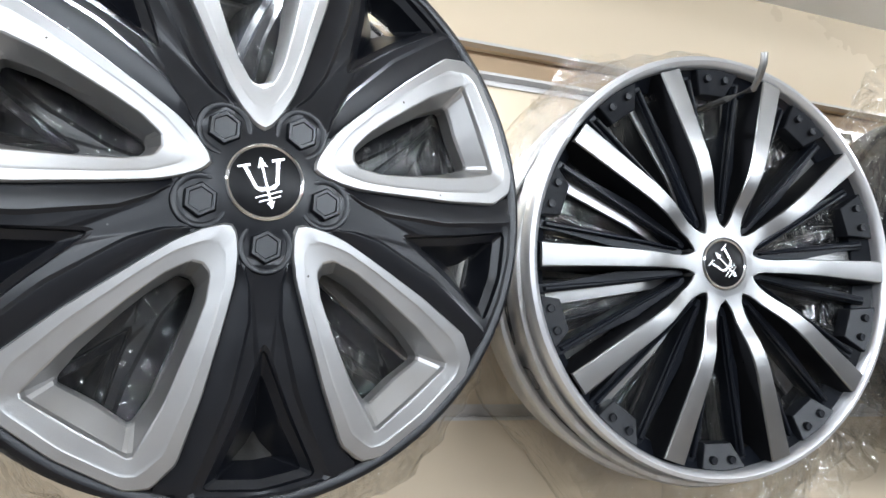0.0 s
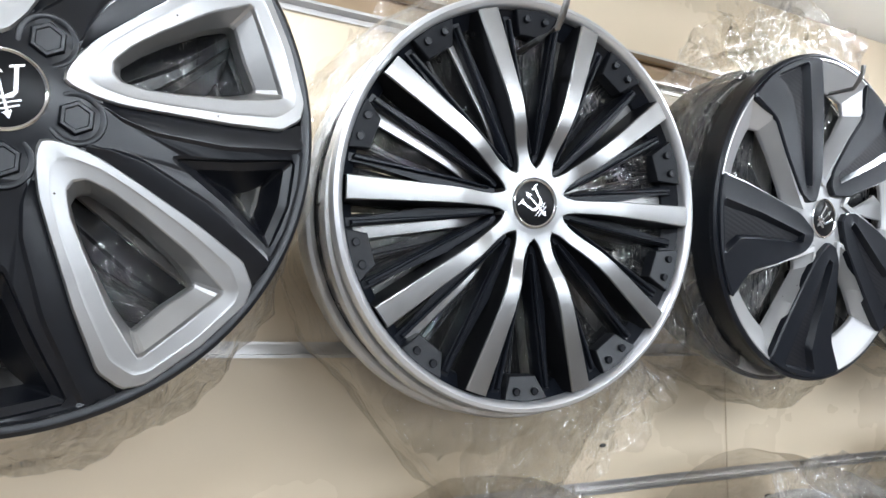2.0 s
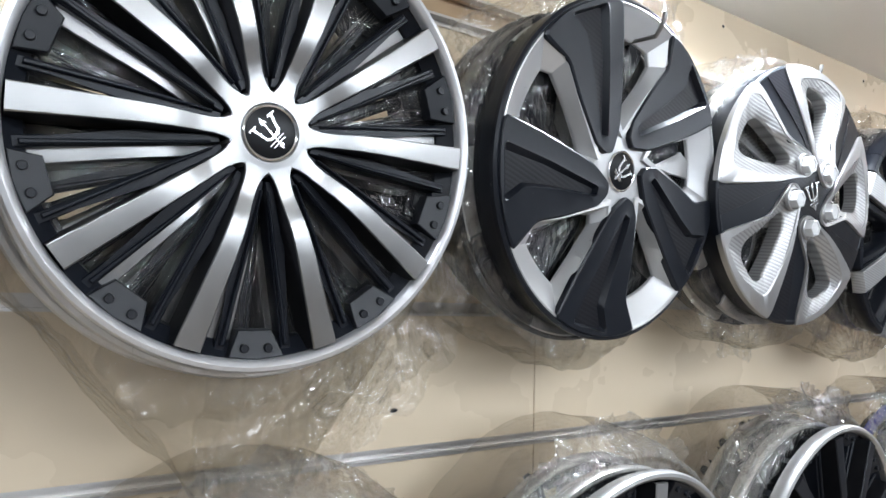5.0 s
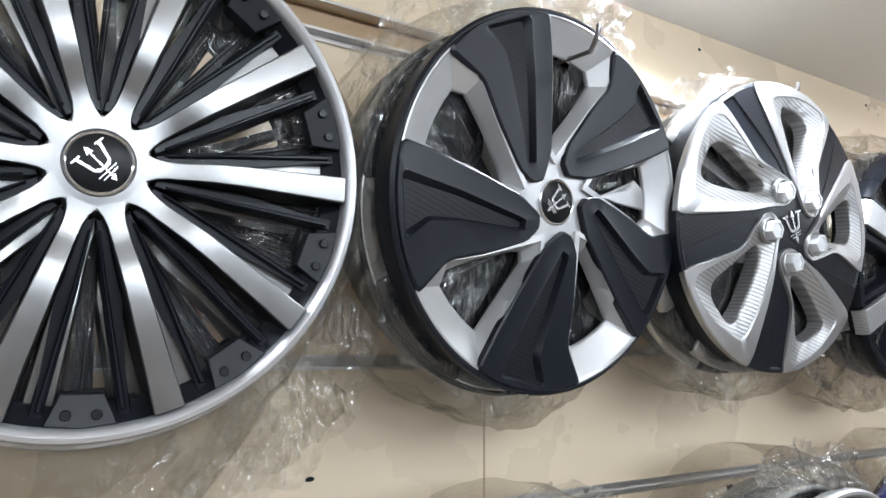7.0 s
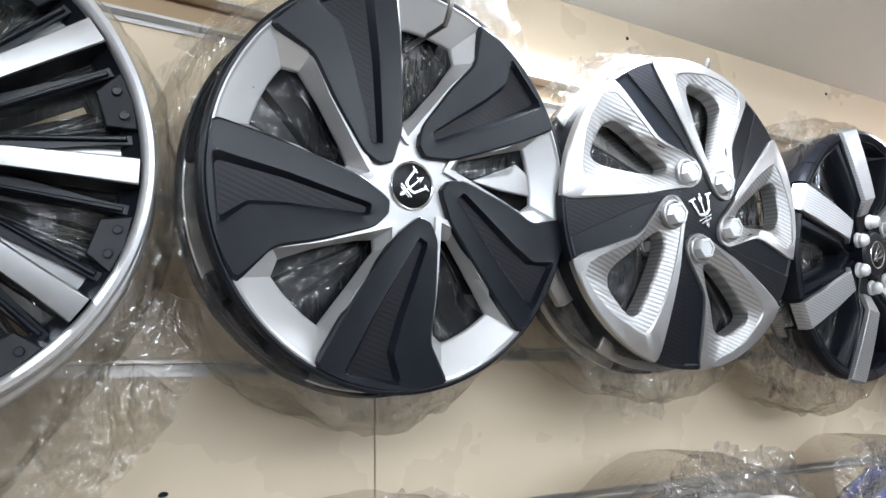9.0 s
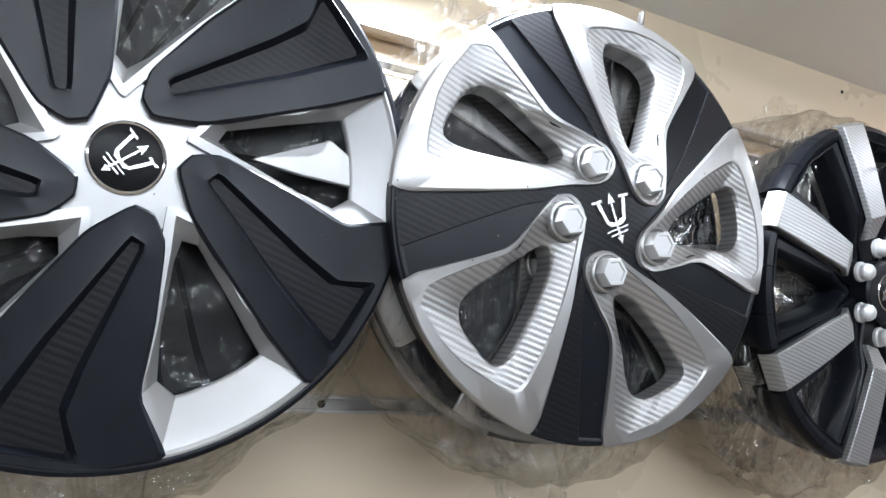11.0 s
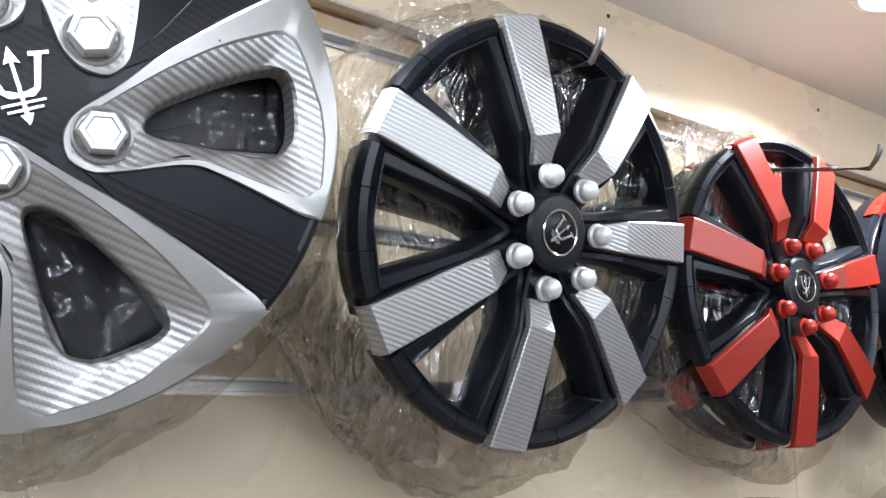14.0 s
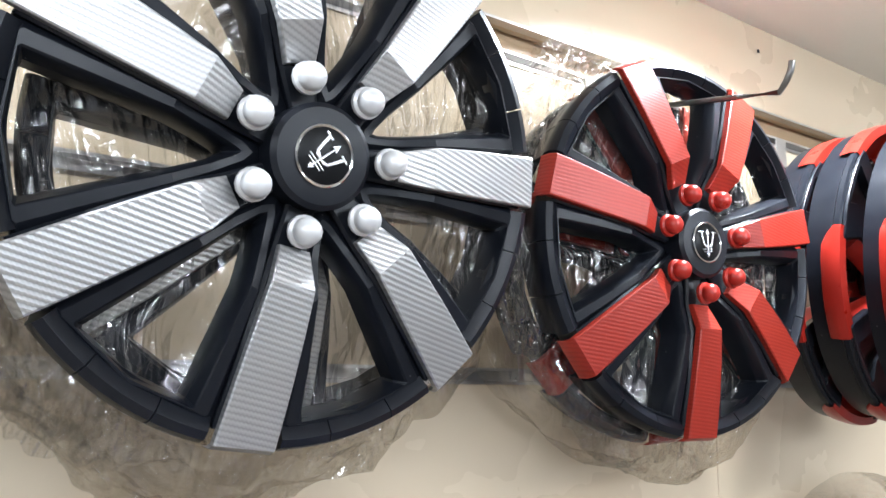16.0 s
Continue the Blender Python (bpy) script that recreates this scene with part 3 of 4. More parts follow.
def swirl_cover(R):
    """Five silver carbon-pattern panels round windows, with black bands between them."""
    ob = cover("silver and black swirl wheel cover with five hexagon bolts")
    skirt(ob, R * 0.986, BLACK, inner=0.962)
    dome = lambda r: 0.018 * (1 - min(1, r / R) ** 2)
    put = lambda ps, d: [Vector((*p, dome(p.length) - d)) for p in ps]
    arc = lambda r, a, b, n=10: [polar(R * r, a + (b - a) * k / n) for k in range(n + 1)]
    pp = lambda *l: [polar(R * r, a) for r, a in l]
    petal = smoothed(arc(0.996, 8.5, 61) + pp((0.66, 58), (0.42, 52), (0.26, 36), (0.155, 5), (0.17, -20), (0.24, -30), (0.31, -22), (0.36, -10), (0.52, 9), (0.64, 9.2)), 1, 0.2)
    step = smoothed(pp((0.968, 12.5), (0.945, 30), (0.89, 47), (0.855, 51.5), (0.6, 50.5), (0.42, 45), (0.28, 33), (0.185, 6), (0.20, -18), (0.245, -26), (0.30, -19), (0.365, -7), (0.52, 11.5), (0.64, 11.5)), 1, 0.2)
    hole = smoothed(pp((0.350, 24), (0.345, 16), (0.375, 13.6), (0.54, 17.0), (0.74, 19.2), (0.80, 21.6), (0.838, 27), (0.84, 40), (0.815, 43.6), (0.70, 43), (0.55, 39.5), (0.39, 31)), 1, 0.2)
    band = smoothed(arc(0.992, 58, 83) + pp((0.62, 84), (0.5, 84), (0.36, 68), (0.22, 48), (0.12, 40), (0.12, 10), (0.3, 38), (0.45, 48), (0.66, 55)), 1, 0.12)
    strip = smoothed(arc(0.975, 61.5, 74) + pp((0.66, 68.5), (0.45, 61), (0.30, 53), (0.26, 46), (0.44, 52), (0.66, 58.5)), 1, 0.08)
    bm = bmesh.new()
    lathe(bm, [(R * 0.26, dome(R * 0.26) - 0.012), (R * 0.25, dome(R * 0.25) - 0.0018), (R * 0.12, 0.0172), (0.001, 0.0174)], 64)
    part("hub", bm, DARKCARBON, ob, "black carbon-pattern hub")
    for k in range(5):
        t = Matrix.Rotation(radians(47.9 + 72 * k), 2)
        o, s = matched([t @ p for p in petal], [t @ p for p in step], 96)
        _, h = matched([t @ p for p in petal], [t @ p for p in hole], 96)
        bm = bmesh.new()
        loft(bm, [put(o, 0.006), put(o, -0.0012), put([a.lerp(b, 0.12) for a, b in zip(o, s)], -0.0024), put([a.lerp(b, 0.92) for a, b in zip(o, s)], -0.0018), put(s, -0.0004)])
        part("panel_edge", bm, PEARL, ob, "smooth silver panel edge", 30)
        bm = bmesh.new()
        loft(bm, [put(s, -0.0006), put([a.lerp(b, 0.1) for a, b in zip(s, h)], 0.0), put([a.lerp(b, 0.84) for a, b in zip(s, h)], 0.0042), put([a.lerp(b, 0.96) for a, b in zip(s, h)], 0.0062), put(h, 0.0085), put(h, 0.024)])
        part("carbon_panel", bm, CARBON, ob, "silver carbon-pattern panel", 30)
        bm = bmesh.new()
        plate(bm, [t @ p for p in band], lambda r: dome(r) - 0.0012, 0.01, 0.0008)
        part("band", bm, BLACK, ob, "matt black band")
        bm = bmesh.new()
        plate(bm, [t @ p for p in strip], lambda r: dome(r) - 0.0003, 0.003, 0.0005)
        part("carbon_strip", bm, DARKCARBON, ob, "black carbon-pattern strip")
        c = t @ polar(R * 0.25, 0)
        bm = bmesh.new()
        lathe(bm, [(R * 0.088, -0.002), (R * 0.086, 0.002), (R * 0.078, 0.0028), (R * 0.07, 0.001)], 32)
        bmesh.ops.translate(bm, verts=bm.verts, vec=(c.x, c.y, dome(c.length) + 0.0008))
        seat = part("bolt_seat", bm, PEARL, ob)
        bolt("bolt", seat, c.x, c.y, dome(c.length) + 0.003, R * 0.068, WHITEBOLT, turn=0.3 + k, label="silver hexagon bolt")
    emblem(ob, 0.0175, R * 0.135, EMBLEM, 22)
    return ob


def seven_spoke_cover(R, plate_mat, bolt_mat, word, rim_mat=None, thick=1.0, badge_turn=0.0):
    """Black open cover with seven carbon-pattern spoke plates and domed nuts."""
    ob = cover(f"black seven-spoke wheel cover with {word} carbon-pattern plates")
    ring = [(0.895, -0.016), (0.895, -0.006), (0.915, -0.0015), (0.955, 0.0025), (0.985, 0.0005), (1.0, -0.005), (1.0, -0.012), (0.985, -0.018), (0.97, -0.036), (0.895, -0.016)]
    cuts = (7.6, 18.2, 18.5, 33.0, 33.3, 360 / 7 - 7.6)
    for k in range(21):
        a0, a1 = (k // 3 * 360 / 7 + cuts[2 * (k % 3) + i] for i in (0, 1))
        bm = bmesh.new()
        rows = [[bm.verts.new((*polar(R * r, a0 + (a1 - a0) * i / 10), z * thick)) for r, z in ring[:-1]] for i in range(11)]
        for a, b in zip(rows, rows[1:]):
            for i in range(9):
                bm.faces.new((a[i], a[(i + 1) % 9], b[(i + 1) % 9], b[i]))
        for row in (rows[0], rows[-1]):
            bm.faces.new(row)
        part("rim_piece", bm, rim_mat or BLACK, ob)
    dome = lambda r: 0.016 * (1 - min(1, r / R) ** 2)
    body = lambda r: dome(max(r, 0.5 * R)) - 0.055 * max(0, 0.5 - max(0.3, r / R))
    pp = lambda *l: [polar(R * r, a) for r, a in l]
    for k in range(7):
        t = Matrix.Rotation(2 * math.pi * k / 7, 2)
        put = lambda ps, d: [Vector((*p, body(p.length) - d)) for p in ps]
        bm = bmesh.new()
        core = [t @ (Vector(p) * R) for p in ((0.15, -0.05), (0.32, -0.066), (0.45, -0.088), (0.7, -0.102), (0.94, -0.112), (0.94, 0.112), (0.7, 0.102), (0.45, 0.088), (0.32, 0.066), (0.15, 0.05))]
        loft(bm, [put(core, 0.026), put(core, 0.003), put(inset(core, 0.002), 0.0012)], close_last=True)
        spoke = part("spoke", bm, BLACK, ob, smooth=25)
        # the black triangle that frames each opening: a crest with a flank to either side
        mid_t = t @ Matrix.Rotation(math.pi / 7, 2)
        both = lambda *half: [mid_t @ polar(R * r, a) for r, a in half] + [mid_t @ polar(R * r, -a) for r, a in reversed(half) if a]
        o = both((0.165, 0), (0.17, 12), (0.30, 15.6), (0.45, 16.8), (0.70, 18.2), (0.93, 19.6), (0.935, 0))
        q1 = both((0.205, 0), (0.235, 7), (0.34, 12.8), (0.48, 15.2), (0.70, 16.8), (0.918, 17.6), (0.922, 0))
        q2 = both((0.25, 0), (0.275, 3.2), (0.36, 8.0), (0.48, 11.0), (0.70, 13.0), (0.905, 14.0), (0.91, 0))
        h = both((0.295, 0), (0.31, 2.4), (0.375, 6.2), (0.49, 9.2), (0.70, 11.4), (0.892, 12.6), (0.897, 0))
        o, q1, q2, h = (smoothed(ps, 1, 0.04) for ps in (o, q1, q2, h))
        bm = bmesh.new()
        loft(bm, [put(o, 0.014), put(o, 0.0085), put(q1, 0.0040), put([a.lerp(b, 0.12) for a, b in zip(q1, q2)], 0.0034), put([a.lerp(b, 0.88) for a, b in zip(q1, q2)], 0.0036), put(q2, 0.0046), put(h, 0.0130), put(h, 0.030)])
        part("spoke_fork", bm, BLACK, spoke, smooth=22)
        bm = bmesh.new()
        rows = []
        for r, w in ((0.32, 0.055), (0.445, 0.078), (0.47, 0.08), (0.6, 0.088), (0.75, 0.096), (0.9, 0.102), (0.985, 0.105), (1.003, 0.106), (1.006, 0.106)):
            z = dome(R * r) + 0.0045
            if r < 0.44:
                z = dome(R * 0.445) + 0.0045 - 0.011
            if r > 1.0:
                z = -0.001 if r < 1.005 else -0.012
            rows.append([Vector((*(t @ Vector((R * r, y * R))), z - dz)) for y, dz in ((-w, 0.006), (-w, 0.0008), (-w * 0.94, 0), (w * 0.94, 0), (w, 0.0008), (w, 0.006))])
        vs = [[bm.verts.new(p) for p in row] for row in rows]
        for a, b in zip(vs, vs[1:]):
            for i in range(5):
                bm.faces.new((a[i], a[i + 1], b[i + 1], b[i]))
        bm.faces.new(vs[0])
        part("spoke_plate", bm, plate_mat, ob, f"{word} carbon-pattern plate", 25)
        c = t @ polar(R * 0.262, 0)
        bolt("nut", ob, c.x, c.y, 0.010, R * 0.051, bolt_mat, dome=True, label=f"{word} domed nut")
    bm = bmesh.new()
    lathe(bm, [(R * 0.185, -0.005), (R * 0.183, 0.011), (R * 0.165, 0.0135), (R * 0.12, 0.014), (0.001, 0.014)], 64)
    part("hub", bm, BLACK, ob)
    badge(ob, 0.0142, R * 0.105, turn=badge_turn)
    return ob


def cap_pose(c, n, turn=0.0, back=0.0, dx=0.0, dz=0.0):
    z = Vector(n).normalized()
    x = Vector((0, 0, 1)).cross(z).normalized()
    y = z.cross(x)
    m = Matrix((x, y, z)).transposed().to_4x4()
    return Matrix.Translation(Vector(c) - z * back + Vector((dx, 0, dz))) @ m @ Matrix.Rotation(radians(turn), 4, "Z")


def fold(q):
    """Sharp folds: nought on the ridges."""
    return 1 - 2 * abs(noise.noise(q))


def wrap(c, n, R, depth, seed, sag=0.03, tail=0.0, mat=None, turn=4.80, front=None, crush=1.0, face=-0.030):
    """A creased clear bag round a stack of covers, open behind, hanging a little below it."""
    bm = bmesh.new()
    nu, nv = 220, 56
    rows = []
    off = Vector((seed * 7.13, seed * 3.31, seed * 1.7))
    for j in range(nv + 1):
        v = j / nv
        row = []
        for i in range(nu):
            a = 2 * math.pi * i / nu
            if v < 0.4:
                rr, zz = R * (0.14 + 0.90 * v / 0.4), face
            else:
                w = (v - 0.4) / 0.6
                rr, zz = R * (1.04 + 0.05 * math.sin(w * 3.1)), face - (depth + face) * w
            p = Vector((rr * math.cos(a), rr * math.sin(a), zz))
            low = max(0.0, -math.sin(a))
            edge = max(0, min(1, (v - 0.36) / 0.12))
            ring = Vector((math.cos(a), math.sin(a), 0))
            # long pleats run outwards, short ones across them
            pleat = fold(ring * 3.2 + Vector((0, 0, v * 1.6)) + off) + 0.45 * fold(ring * 8.0 + Vector((0, 0, v * 4)) + off)
            small = fold(p * 15 + off) * 0.8 + fold(p * 34 + off) * 0.35 + fold(p * 68 + off) * 0.14
            d = 0.006 * pleat + 0.006 * small * (crush if v > 0.4 else 0.5 + 0.5 * crush)
            if v < 0.4:
                p.z += d * 0.7
            else:
                p += (ring + Vector((0, 0, 0.3))) * d * (0.5 + 0.5 * low)
                gap = abs((a - turn + math.pi) % (2 * math.pi) - math.pi)
                p.y -= edge * low ** 2 * sag * (0.8 + 0.9 * noise.noise(ring * 2.5 + off))
                pull = edge * max(0, 1 - gap / 0.66) ** 1.2
                p.y -= tail * pull * (1 + 0.35 * noise.noise(ring * 9 + off))
                p.x += (0.030 - p.x) * min(0.8, 5.0 * tail * pull)
            row.append(bm.verts.new(p))
        rows.append(row)
    ob = tagged(new("plastic_bag"), "creased clear plastic bag round hanging wheel covers", "plastic bag", "clear bags round the covers")
    cut = int(nv * 0.4)
    places = [[v.co.copy() for v in row] for row in rows]
    bm.free()
    for name, lo, hi in (("front_sheet", 0, cut), ("side_sheet", cut, nv)):
        bm = bmesh.new()
        loft(bm, places[lo:hi + 1])
        part(name, bm, (front or FRONTFILM) if name == "front_sheet" else mat or FILM, ob, smooth=50)
    ob.matrix_world = cap_pose(c, n)
    return ob


def flap(bag, R, a0, a1, r0, r1, seed, depth=-0.05, mat=None):
    """A loose crumpled lobe of the bag's film, between two angles, ragged at its outer edge."""
    off = Vector((seed * 5.7, seed * 2.9, seed * 4.1))
    nu, nv = max(20, int(abs(a1 - a0) * 1.5)), max(20, int((r1 - r0) * 110))
    rows = []
    for j in range(nv + 1):
        v = j / nv
        row = []
        for i in range(nu + 1):
            u = i / nu
            a = a0 + (a1 - a0) * u
            reach = r1 * (1 - 0.10 * abs(2 * u - 1) ** 2) + 0.10 * noise.noise(Vector((a * 0.05, 0, 0)) + off) + 0.07 * noise.noise(Vector((a * 0.17, 3, 0)) + off) + 0.03 * noise.noise(Vector((a * 0.5, 7, 0)) + off)
            p = Vector((*polar(R * (r0 + (reach - r0) * v), a), depth - 0.02 * v))
            d = 0.013 * fold(p * 12 + off) + 0.007 * fold(p * 29 + off) + 0.0026 * fold(p * 66 + off)
            p.z += d * (0.4 + v)
            p += Vector((*polar(1, a), 0)) * d * 0.5 * v + Vector((*polar(1, a + 90), 0)) * 0.006 * fold(p * 27 - off) * v
            row.append(p)
        rows.append(row)
    bm = bmesh.new()
    vs = [[bm.verts.new(p) for p in row] for row in rows]
    for a, b in zip(vs, vs[1:]):
        for i in range(nu):
            bm.faces.new((a[i], a[i + 1], b[i + 1], b[i]))
    part("loose_film", bm, mat or FILM, bag, smooth=50)


def tube(bm, pts, r, n=8):
    rings = []
    for k, p in enumerate(pts):
        d = (pts[min(k + 1, len(pts) - 1)] - pts[max(k - 1, 0)]).normalized()
        a = d.orthogonal().normalized()
        b = d.cross(a)
        rings.append([p + (a * math.cos(2 * math.pi * i / n) + b * math.sin(2 * math.pi * i / n)) * r for i in range(n)])
    for k in range(1, len(rings)):
        # keep neighbouring rings from twisting
        best = min(range(n), key=lambda s: (rings[k][s] - rings[k - 1][0]).length)
        rings[k] = rings[k][best:] + rings[k][:best]
    loft(bm, rings, True, True)


def hook(x0, z0, tip, bend=0.022, tall=0.040, half=0.011):
    """A steel rod hook from the wall's groove to its turned-up tip."""
    ob = new("wall_hook")
    tagged(ob, "bent steel rod hook in the slatwall groove", "hook", "hooks on the wall")
    start, end = Vector((x0, WALL - 0.003, z0)), Vector(tip)
    knee = end + Vector((0, 0.012, -bend))
    bm = bmesh.new()
    pts = [start.lerp(knee, k / 6) for k in range(7)] + [knee + (end - knee) * s + Vector((0, -0.003 * math.sin(s * 3.1), 0)) for s in (0.3, 0.65, 1.0)]
    tube(bm, pts, 0.0026)
    part("rod", bm, STEEL, ob)
    bm = bmesh.new()
    box(bm, x0 - half, x0 + half, WALL - 0.0045, WALL - 0.0024, z0 - 0.014, z0 + tall)
    part("hook_plate", bm, ALU, ob)
    return ob


# ---- the shop's shell ----
X0, X1, Y0 = -2.6, 5.2, -4.0
GROOVES = (1.535, 1.692, 1.849, 2.006)
GH = 0.011


def slab(name, label, category, mat, *b):
    bm = bmesh.new()
    box(bm, *b)
    return thing(name, bm, mat, label, category, "structure")


# Unseen floor, added to close the room and bounce warm light upwards.
slab("floor", "unseen brown floor added for warm bounce", "floor", FLOORM, X0, X1, Y0, WALL + 0.1, -0.1, 0)
slab("ceiling", "plain off-white painted ceiling", "ceiling", PLASTER, X0, X1, Y0, WALL + 0.1, CEIL, CEIL + 0.1)
# Three walls out of view, added to close the room and temper reflections.
slab("wall_south", "unseen grey wall added to close the room", "wall", PAINT, X0, X1, Y0 - 0.1, Y0, 0, CEIL)
slab("wall_west", "unseen grey wall added to close the room", "wall", PAINT, X0 - 0.1, X0, Y0, WALL + 0.1, 0, CEIL)
slab("wall_east", "unseen grey wall added to close the room", "wall", PAINT, X1, X1 + 0.1, Y0, WALL + 0.1, 0, CEIL)
slab("wall_north", "brown board behind cream slatwall panels", "wall", RECESS, X0, X1, WALL + 0.014, WALL + 0.1, 0, CEIL)
slab("wall_fascia", "cream painted wall strip under the ceiling", "wall", LAMINATE, X0, X1, WALL - 0.004, WALL + 0.014, 2.222, CEIL)
slab("trim", "grey metal edge strip along the wall fascia", "trim", ALU, X0, X1, WALL - 0.009, WALL + 0.002, 2.2195, 2.2225)

slatwall = tagged(new("slatwall"), "cream laminate slatwall panels with metal-lined grooves", "slatwall", kind="structure")
SEAMS = [X0, -0.36, 0.86, 2.08, 3.3, X1]
levels = [0.0, *GROOVES, 2.180]


def lifted(g, x):
    """The boards past the second seam hang a little higher at the upper groove."""
    return g + 0.013 if g == 1.849 and x > 0.8 else g


for za, zb in zip(levels, levels[1:]):
    for xa, xb in zip(SEAMS, SEAMS[1:]):
        bm = bmesh.new()
        box(bm, xa + 0.0006, xb - 0.0006, WALL, WALL + 0.012, lifted(za, xa) + (GH / 2 if za else 0), lifted(zb, xa) - (GH / 2 if zb < 2.17 else 0))
        bmesh.ops.bevel(bm, geom=bm.edges[:], offset=0.0008, segments=1, affect="EDGES")
        part("panel", bm, LAMINATE, slatwall)
for g in (*GROOVES, 2.186):
    for xa, xb in zip(SEAMS, SEAMS[1:]):
        bm = bmesh.new()
        h = GH / 2
        prof = [(-0.0022, -h - 0.002), (-0.0022, -h + 0.001), (0.010, -h + 0.0012), (0.010, h - 0.0012), (-0.0022, h - 0.001), (-0.0022, h + 0.002)]
        a = [bm.verts.new((xa, WALL + y, lifted(g, xa) + z)) for y, z in prof]
        b = [bm.verts.new((xb, WALL + y, lifted(g, xa) + z)) for y, z in prof]
        for i in range(5):
            bm.faces.new((a[i], a[i + 1], b[i + 1], b[i]))
        part("groove_liner", bm, ALU, slatwall, "aluminium groove liner", 20)

# Housings and diffusers for the added, unseen battens.
for lx, ly in ADDED_BATTENS:
    lamp = tagged(new("added_batten"), "added unseen long white batten lamp under the ceiling", "ceiling light", "ceiling lamps")
    bm = bmesh.new()
    box(bm, lx - 0.62, lx + 0.62, ly - 0.03, ly + 0.03, CEIL - 0.028, CEIL)
    part("housing", bm, PLASTER, lamp)
    bm = bmesh.new()
    arc_pts = [(0.026 * math.cos(math.pi * k / 8), -0.026 * math.sin(math.pi * k / 8)) for k in range(9)]
    loft(bm, [[Vector((x, ly + a, CEIL - 0.028 + b)) for a, b in arc_pts] for x in (lx - 0.6, lx + 0.6)], True, True)
    part("diffuser", bm, GLOW, lamp, "white lit diffuser")

for lx, ly in SPOTS:
    lamp = tagged(new("downlight"), "small round lit white downlight in the ceiling", "ceiling light", "downlights over the wall")
    bm = bmesh.new()
    lathe(bm, [(0.052, 0.0), (0.050, -0.006), (0.044, -0.008), (0.040, -0.005)], 40)
    part("bezel", bm, PLASTER, lamp)
    bm = bmesh.new()
    lathe(bm, [(0.041, -0.004), (0.002, -0.005)], 40)
    part("diffuser", bm, GLOW, lamp, "white lit diffuser")
    lamp.matrix_world = pose(lx, ly, CEIL)

# ---- wheel covers on the upper hooks ----
C1 = ((0.063, 0.471, 1.987), (0.127, -0.992, -0.026), 0.1753)
C2 = ((0.439, 0.529, 1.977), (-0.04, -0.997, -0.067), 0.1750)
C3 = ((0.817, 0.529, 1.997), (0.053, -0.993, -0.110), 0.1766)
C4 = ((1.144, 0.517, 2.005), (-0.045, -0.995, -0.086), 0.1683)
C5 = ((1.505, 0.539, 1.987), (0.065, -0.989, -0.132), 0.1706)
C6 = ((1.875, 0.565, 1.982), (-0.031, -0.999, -0.009), 0.1698)
C7 = ((2.235, 0.50, 1.985), (0.10, -0.990, -0.06), 0.1700)
rng = random.Random(4)


def stack(first, spot, turn, gaps, word, twist=0.0, shift=0.0):
    """The front cover and those behind it on the same hook."""
    c, n, R = spot
    first.matrix_world = cap_pose(c, n, turn)
    for k, g in enumerate(gaps):
        o = copy_thing(first, cap_pose(c, n, turn + twist * (k % 2 == 0) + rng.uniform(-5, 5), g, shift + rng.uniform(-0.010, 0.010), rng.uniform(-0.012, 0.002)))
        o["label"] = f"{word} wheel cover stacked behind another one"


stack(petal_cover(C1[2]), C1, 0, (0.05, 0.085, 0.12), "black and silver petal", 36)
stack(many_spoke_cover(C2[2]), C2, 0, (0.026, 0.052, 0.08), "silver many-spoke", 11)
blades = blade_cover(C3[2])
stack(blades, C3, 0, (0.046, 0.084), "black bladed", 34)
# Silver piece of the cover behind, added as a plate on the front one.
bm = bmesh.new()
plate(bm, smoothed([polar(C3[2] * r, a) for r, a in ((0.40, 14), (0.69, 13.5), (0.73, 18.6), (0.81, 12.7), (0.835, 3.8), (0.755, 4.7), (0.58, 6.9))], 1, 0.15), lambda r: -0.016, 0.004, 0.001)
part("rear_piece", bm, SILVER, blades, "silver piece of the cover behind, in a window")
stack(swirl_cover(C4[2]), C4, 0, (0.04, 0.075), "silver and black swirl", 34)
silver7 = seven_spoke_cover(C5[2], FINECARBON, WHITEBOLT, "silver", badge_turn=-55)
stack(silver7, C5, 5, (0.05,), "black and silver seven-spoke", 6, 0.032)
red7 = seven_spoke_cover(C6[2], REDCARBON, RED, "red", badge_turn=-10)
stack(red7, C6, 12.5, (0.05,), "black and red seven-spoke")
stack(blade_cover(C7[2], RED, "red"), C7, 30, (0.055, 0.10), "black and red bladed")

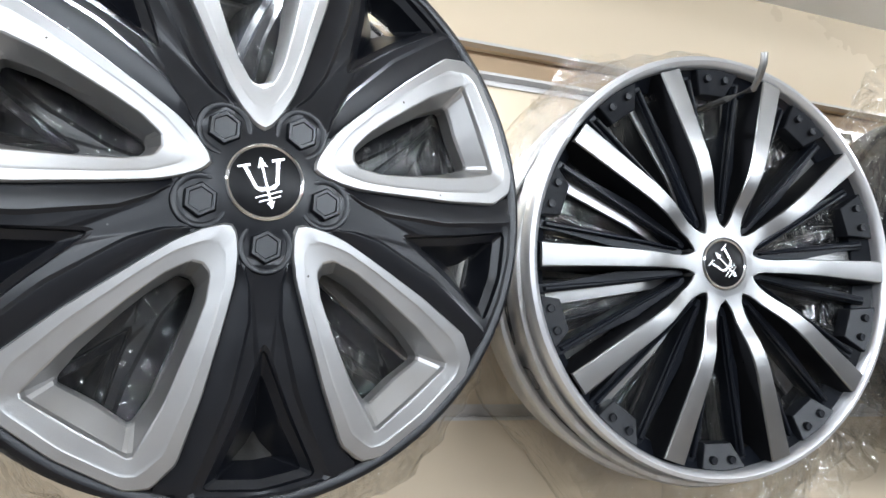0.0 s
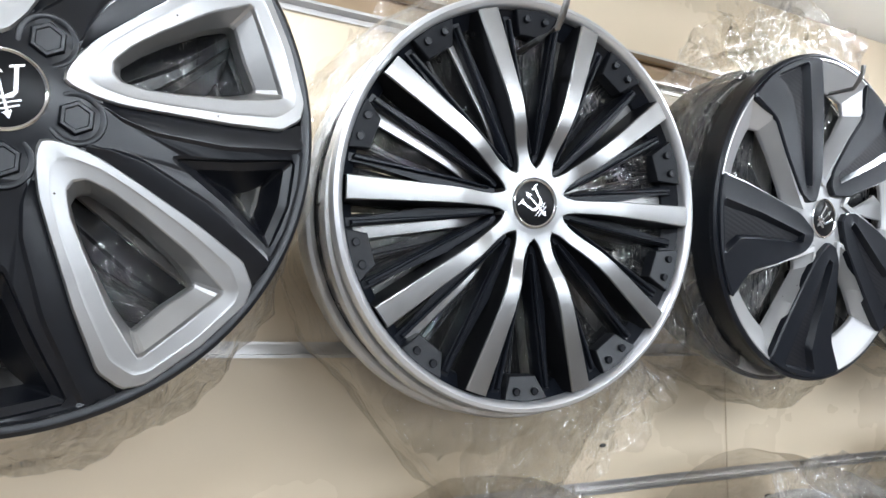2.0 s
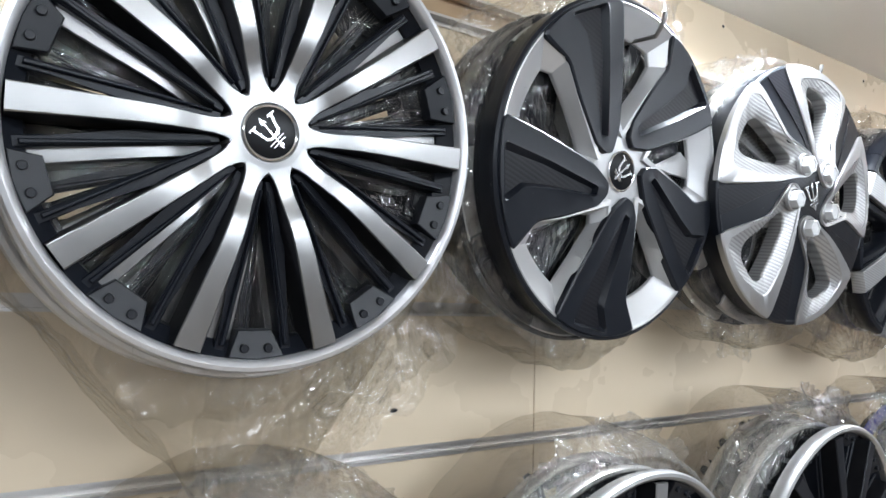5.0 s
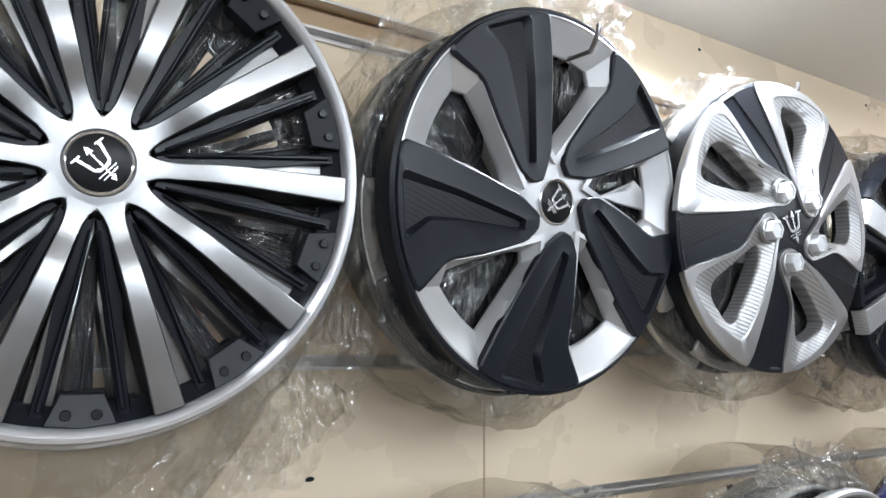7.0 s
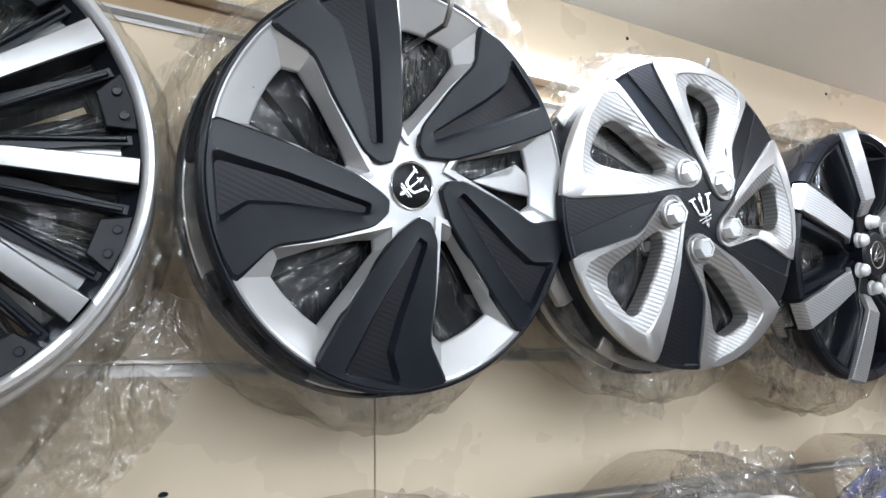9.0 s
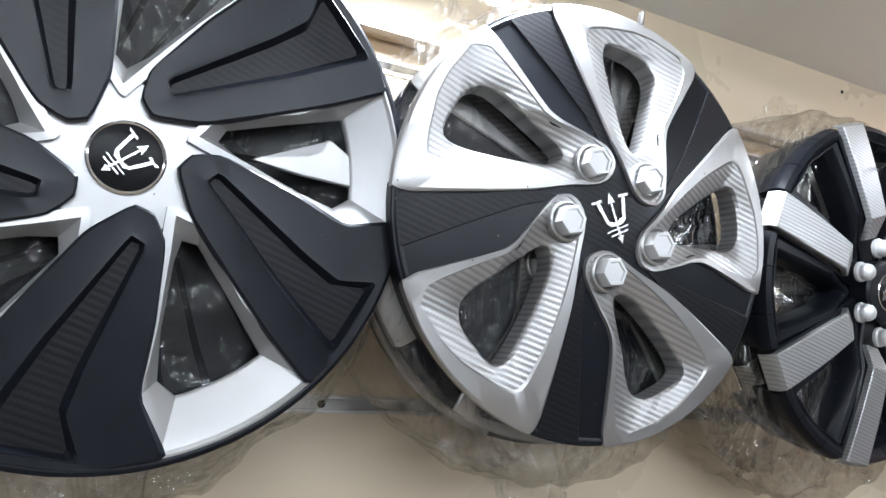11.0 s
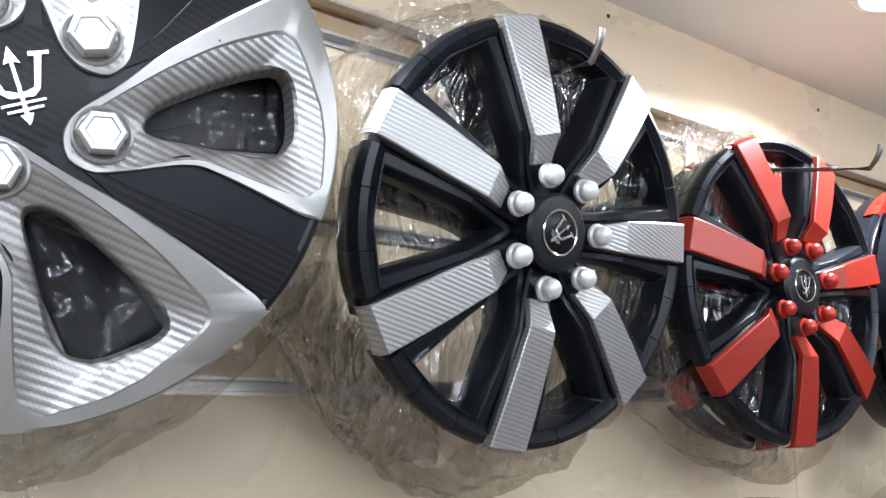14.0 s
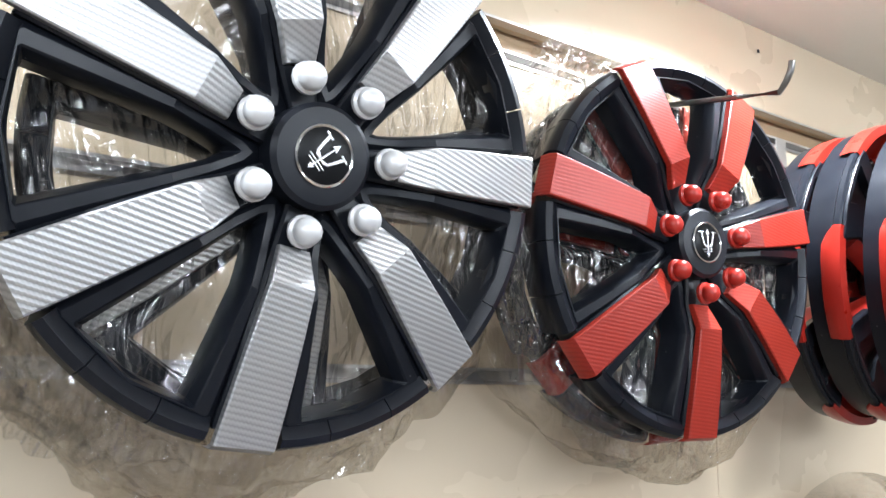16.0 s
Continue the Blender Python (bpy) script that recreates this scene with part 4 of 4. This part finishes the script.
BAGS = [
    (C1, 0.012, 0, ((5, 60, 0.92, 1.10), (-70, -20, 0.92, 1.08))),
    (C2, 0.020, 0.16, ((-75, -22, 0.9, 1.42), (-42, 8, 0.94, 1.17), (-120, -70, 0.9, 1.30), (100, 175, 0.9, 1.13), (-96, -50, 0.9, 1.62), (-62, -38, 0.95, 1.56))),
    (C3, 0.012, 0, ((55, 125, 0.9, 1.30), (52, 118, 0.9, 1.52), (85, 150, 0.9, 1.28), (46, 84, 0.9, 1.40), (-130, -50, 0.92, 1.10), (-92, -58, 0.92, 1.17), (140, 215, 0.9, 1.12))),
    (C4, 0.016, 0, ((95, 160, 0.9, 1.14), (-130, -92, 0.92, 1.15), (-112, -68, 0.92, 1.24), (20, 75, 0.9, 1.06))),
    (C5, 0.020, 0, ((110, 185, 0.9, 1.20), (165, 235, 0.9, 1.25), (195, 262, 0.9, 1.22), (-125, -50, 0.92, 1.13), (-150, -110, 0.92, 1.18))),
    (C6, 0.016, 0, ((85, 160, 0.9, 1.20), (95, 135, 0.9, 1.28), (-120, -50, 0.92, 1.15), (170, 230, 0.9, 1.12))),
]
for seed, (spot, sag, tail, lobes) in enumerate(BAGS):
    bag = wrap(*spot, min(0.15, WALL - spot[0][1] - 0.02), seed + 1, sag, tail, mat=CRUSHED if spot in (C5, C6) else None, front=FILM if spot in (C5, C6) else None, crush=2.6 if spot is C5 else 1.7, face=-0.034 if spot is C3 else -0.030)
    for k, (a0, a1, r0, r1) in enumerate(lobes):
        flap(bag, spot[2], a0, a1, r0, r1, seed * 6 + k, -0.045 - 0.018 * (k % 3), CRUSHED if spot in (C5, C6) else None)

hook(0.063, 2.16, (0.06, 0.42, 2.150))
hook(0.485, 2.15, (0.405, 0.439, 2.115))
hook(0.812, 2.15, (0.838, 0.490, 2.160))
hook(1.152, 2.17, (1.181, 0.504, 2.183))
hook(1.51, 2.15, (1.497, 0.467, 2.128))
hook(1.888, 2.15, (1.863, 0.456, 2.112))
hook(2.24, 2.15, (2.23, 0.43, 2.12))

# ---- wheel covers on the lower hooks ----
LOW = [
    (many_spoke_cover(0.17, BLACK, SILVER, 0.018), (0.47, 0.53, 1.525), 0.17, (0.04, 0.08), "silver-rimmed black"),
    (many_spoke_cover(0.17, SILVER, SILVER, 0.018), (0.82, 0.51, 1.53), 0.17, (0.04, 0.08), "silver many-spoke"),
    (many_spoke_cover(0.17, GREYPANEL, SILVER, 0.018), (1.19, 0.505, 1.545), 0.17, (0.045, 0.09), "silver-rimmed black"),
    (seven_spoke_cover(0.17, BLACK, BLUE, "blue", BLUE, 0.35), (1.55, 0.51, 1.545), 0.17, (0.04, 0.08), "blue and black"),
    (seven_spoke_cover(0.17, REDCARBON, RED, "red", RED, 0.35), (1.90, 0.52, 1.545), 0.17, (0.04, 0.08), "red and black"),
    (seven_spoke_cover(0.17, SILVER, BLACK, "silver", BLACK, 0.35), (2.26, 0.52, 1.55), 0.17, (0.04, 0.08), "black and silver"),
]
for seed, (first, c, R, gaps, word) in enumerate(LOW):
    n = (0.02, -0.985, -0.12)
    stack(first, (c, n, R), 13 * seed, gaps, word)
    bag = wrap(c, n, R * 1.02, 0.16, seed + 21, 0.02, 0.0, FILMTHICK)
    flap(bag, R, 40, 140, 0.92, 1.20, seed + 51, -0.05, FILMTHICK)
    if seed in (2, 3, 4):
        flap(bag, R, 95, 165, 0.92, 1.22, seed + 61, -0.06, FILM)
    hook(c[0], 1.540, (c[0] - 0.01, c[1] - 0.05, 1.600), 0.02, 0.003, 0.004)

# ---- small marks on the wall ----
bm = bmesh.new()
plate(bm, smoothed([Vector(p) for p in ((-0.005, -0.0015), (0.0, -0.0025), (0.0045, -0.001), (0.004, 0.002), (-0.002, 0.0025))], 1, 0.25), lambda r: 0.003, 0.003, 0.001)
tack = thing("plastic_scrap", bm, BLACK, "small black scrap stuck on the cream wall", "scrap")
tack.matrix_world = pose(0.655, WALL - 0.0005, 1.739, 90)
for x, z in ((1.26, 2.318), (1.742, 2.325), (2.2, 2.31)):
    bm = bmesh.new()
    lathe(bm, [(0.0028, 0), (0.0026, 0.0008), (0.0012, 0.0012), (0.0005, 0.0004)], 12)
    ob = thing("screw", bm, BLACK, "small dark screw head in the cream wall", "screw")
    ob.matrix_world = pose(x, WALL - 0.0042, z, 90)
for x, g in ((0.205, 1.849), (0.996, 1.862), (1.02, 1.692), (0.1, 2.186)):
    bm = bmesh.new()
    lathe(bm, [(0.0036, -0.004), (0.0034, 0.0006), (0.0014, 0.0010), (0.0008, -0.0005)], 12)
    ob = thing("groove_screw", bm, BLACK, "small dark screw in the metal groove liner", "screw")
    ob.matrix_world = pose(x, WALL + 0.0085, g, 90)
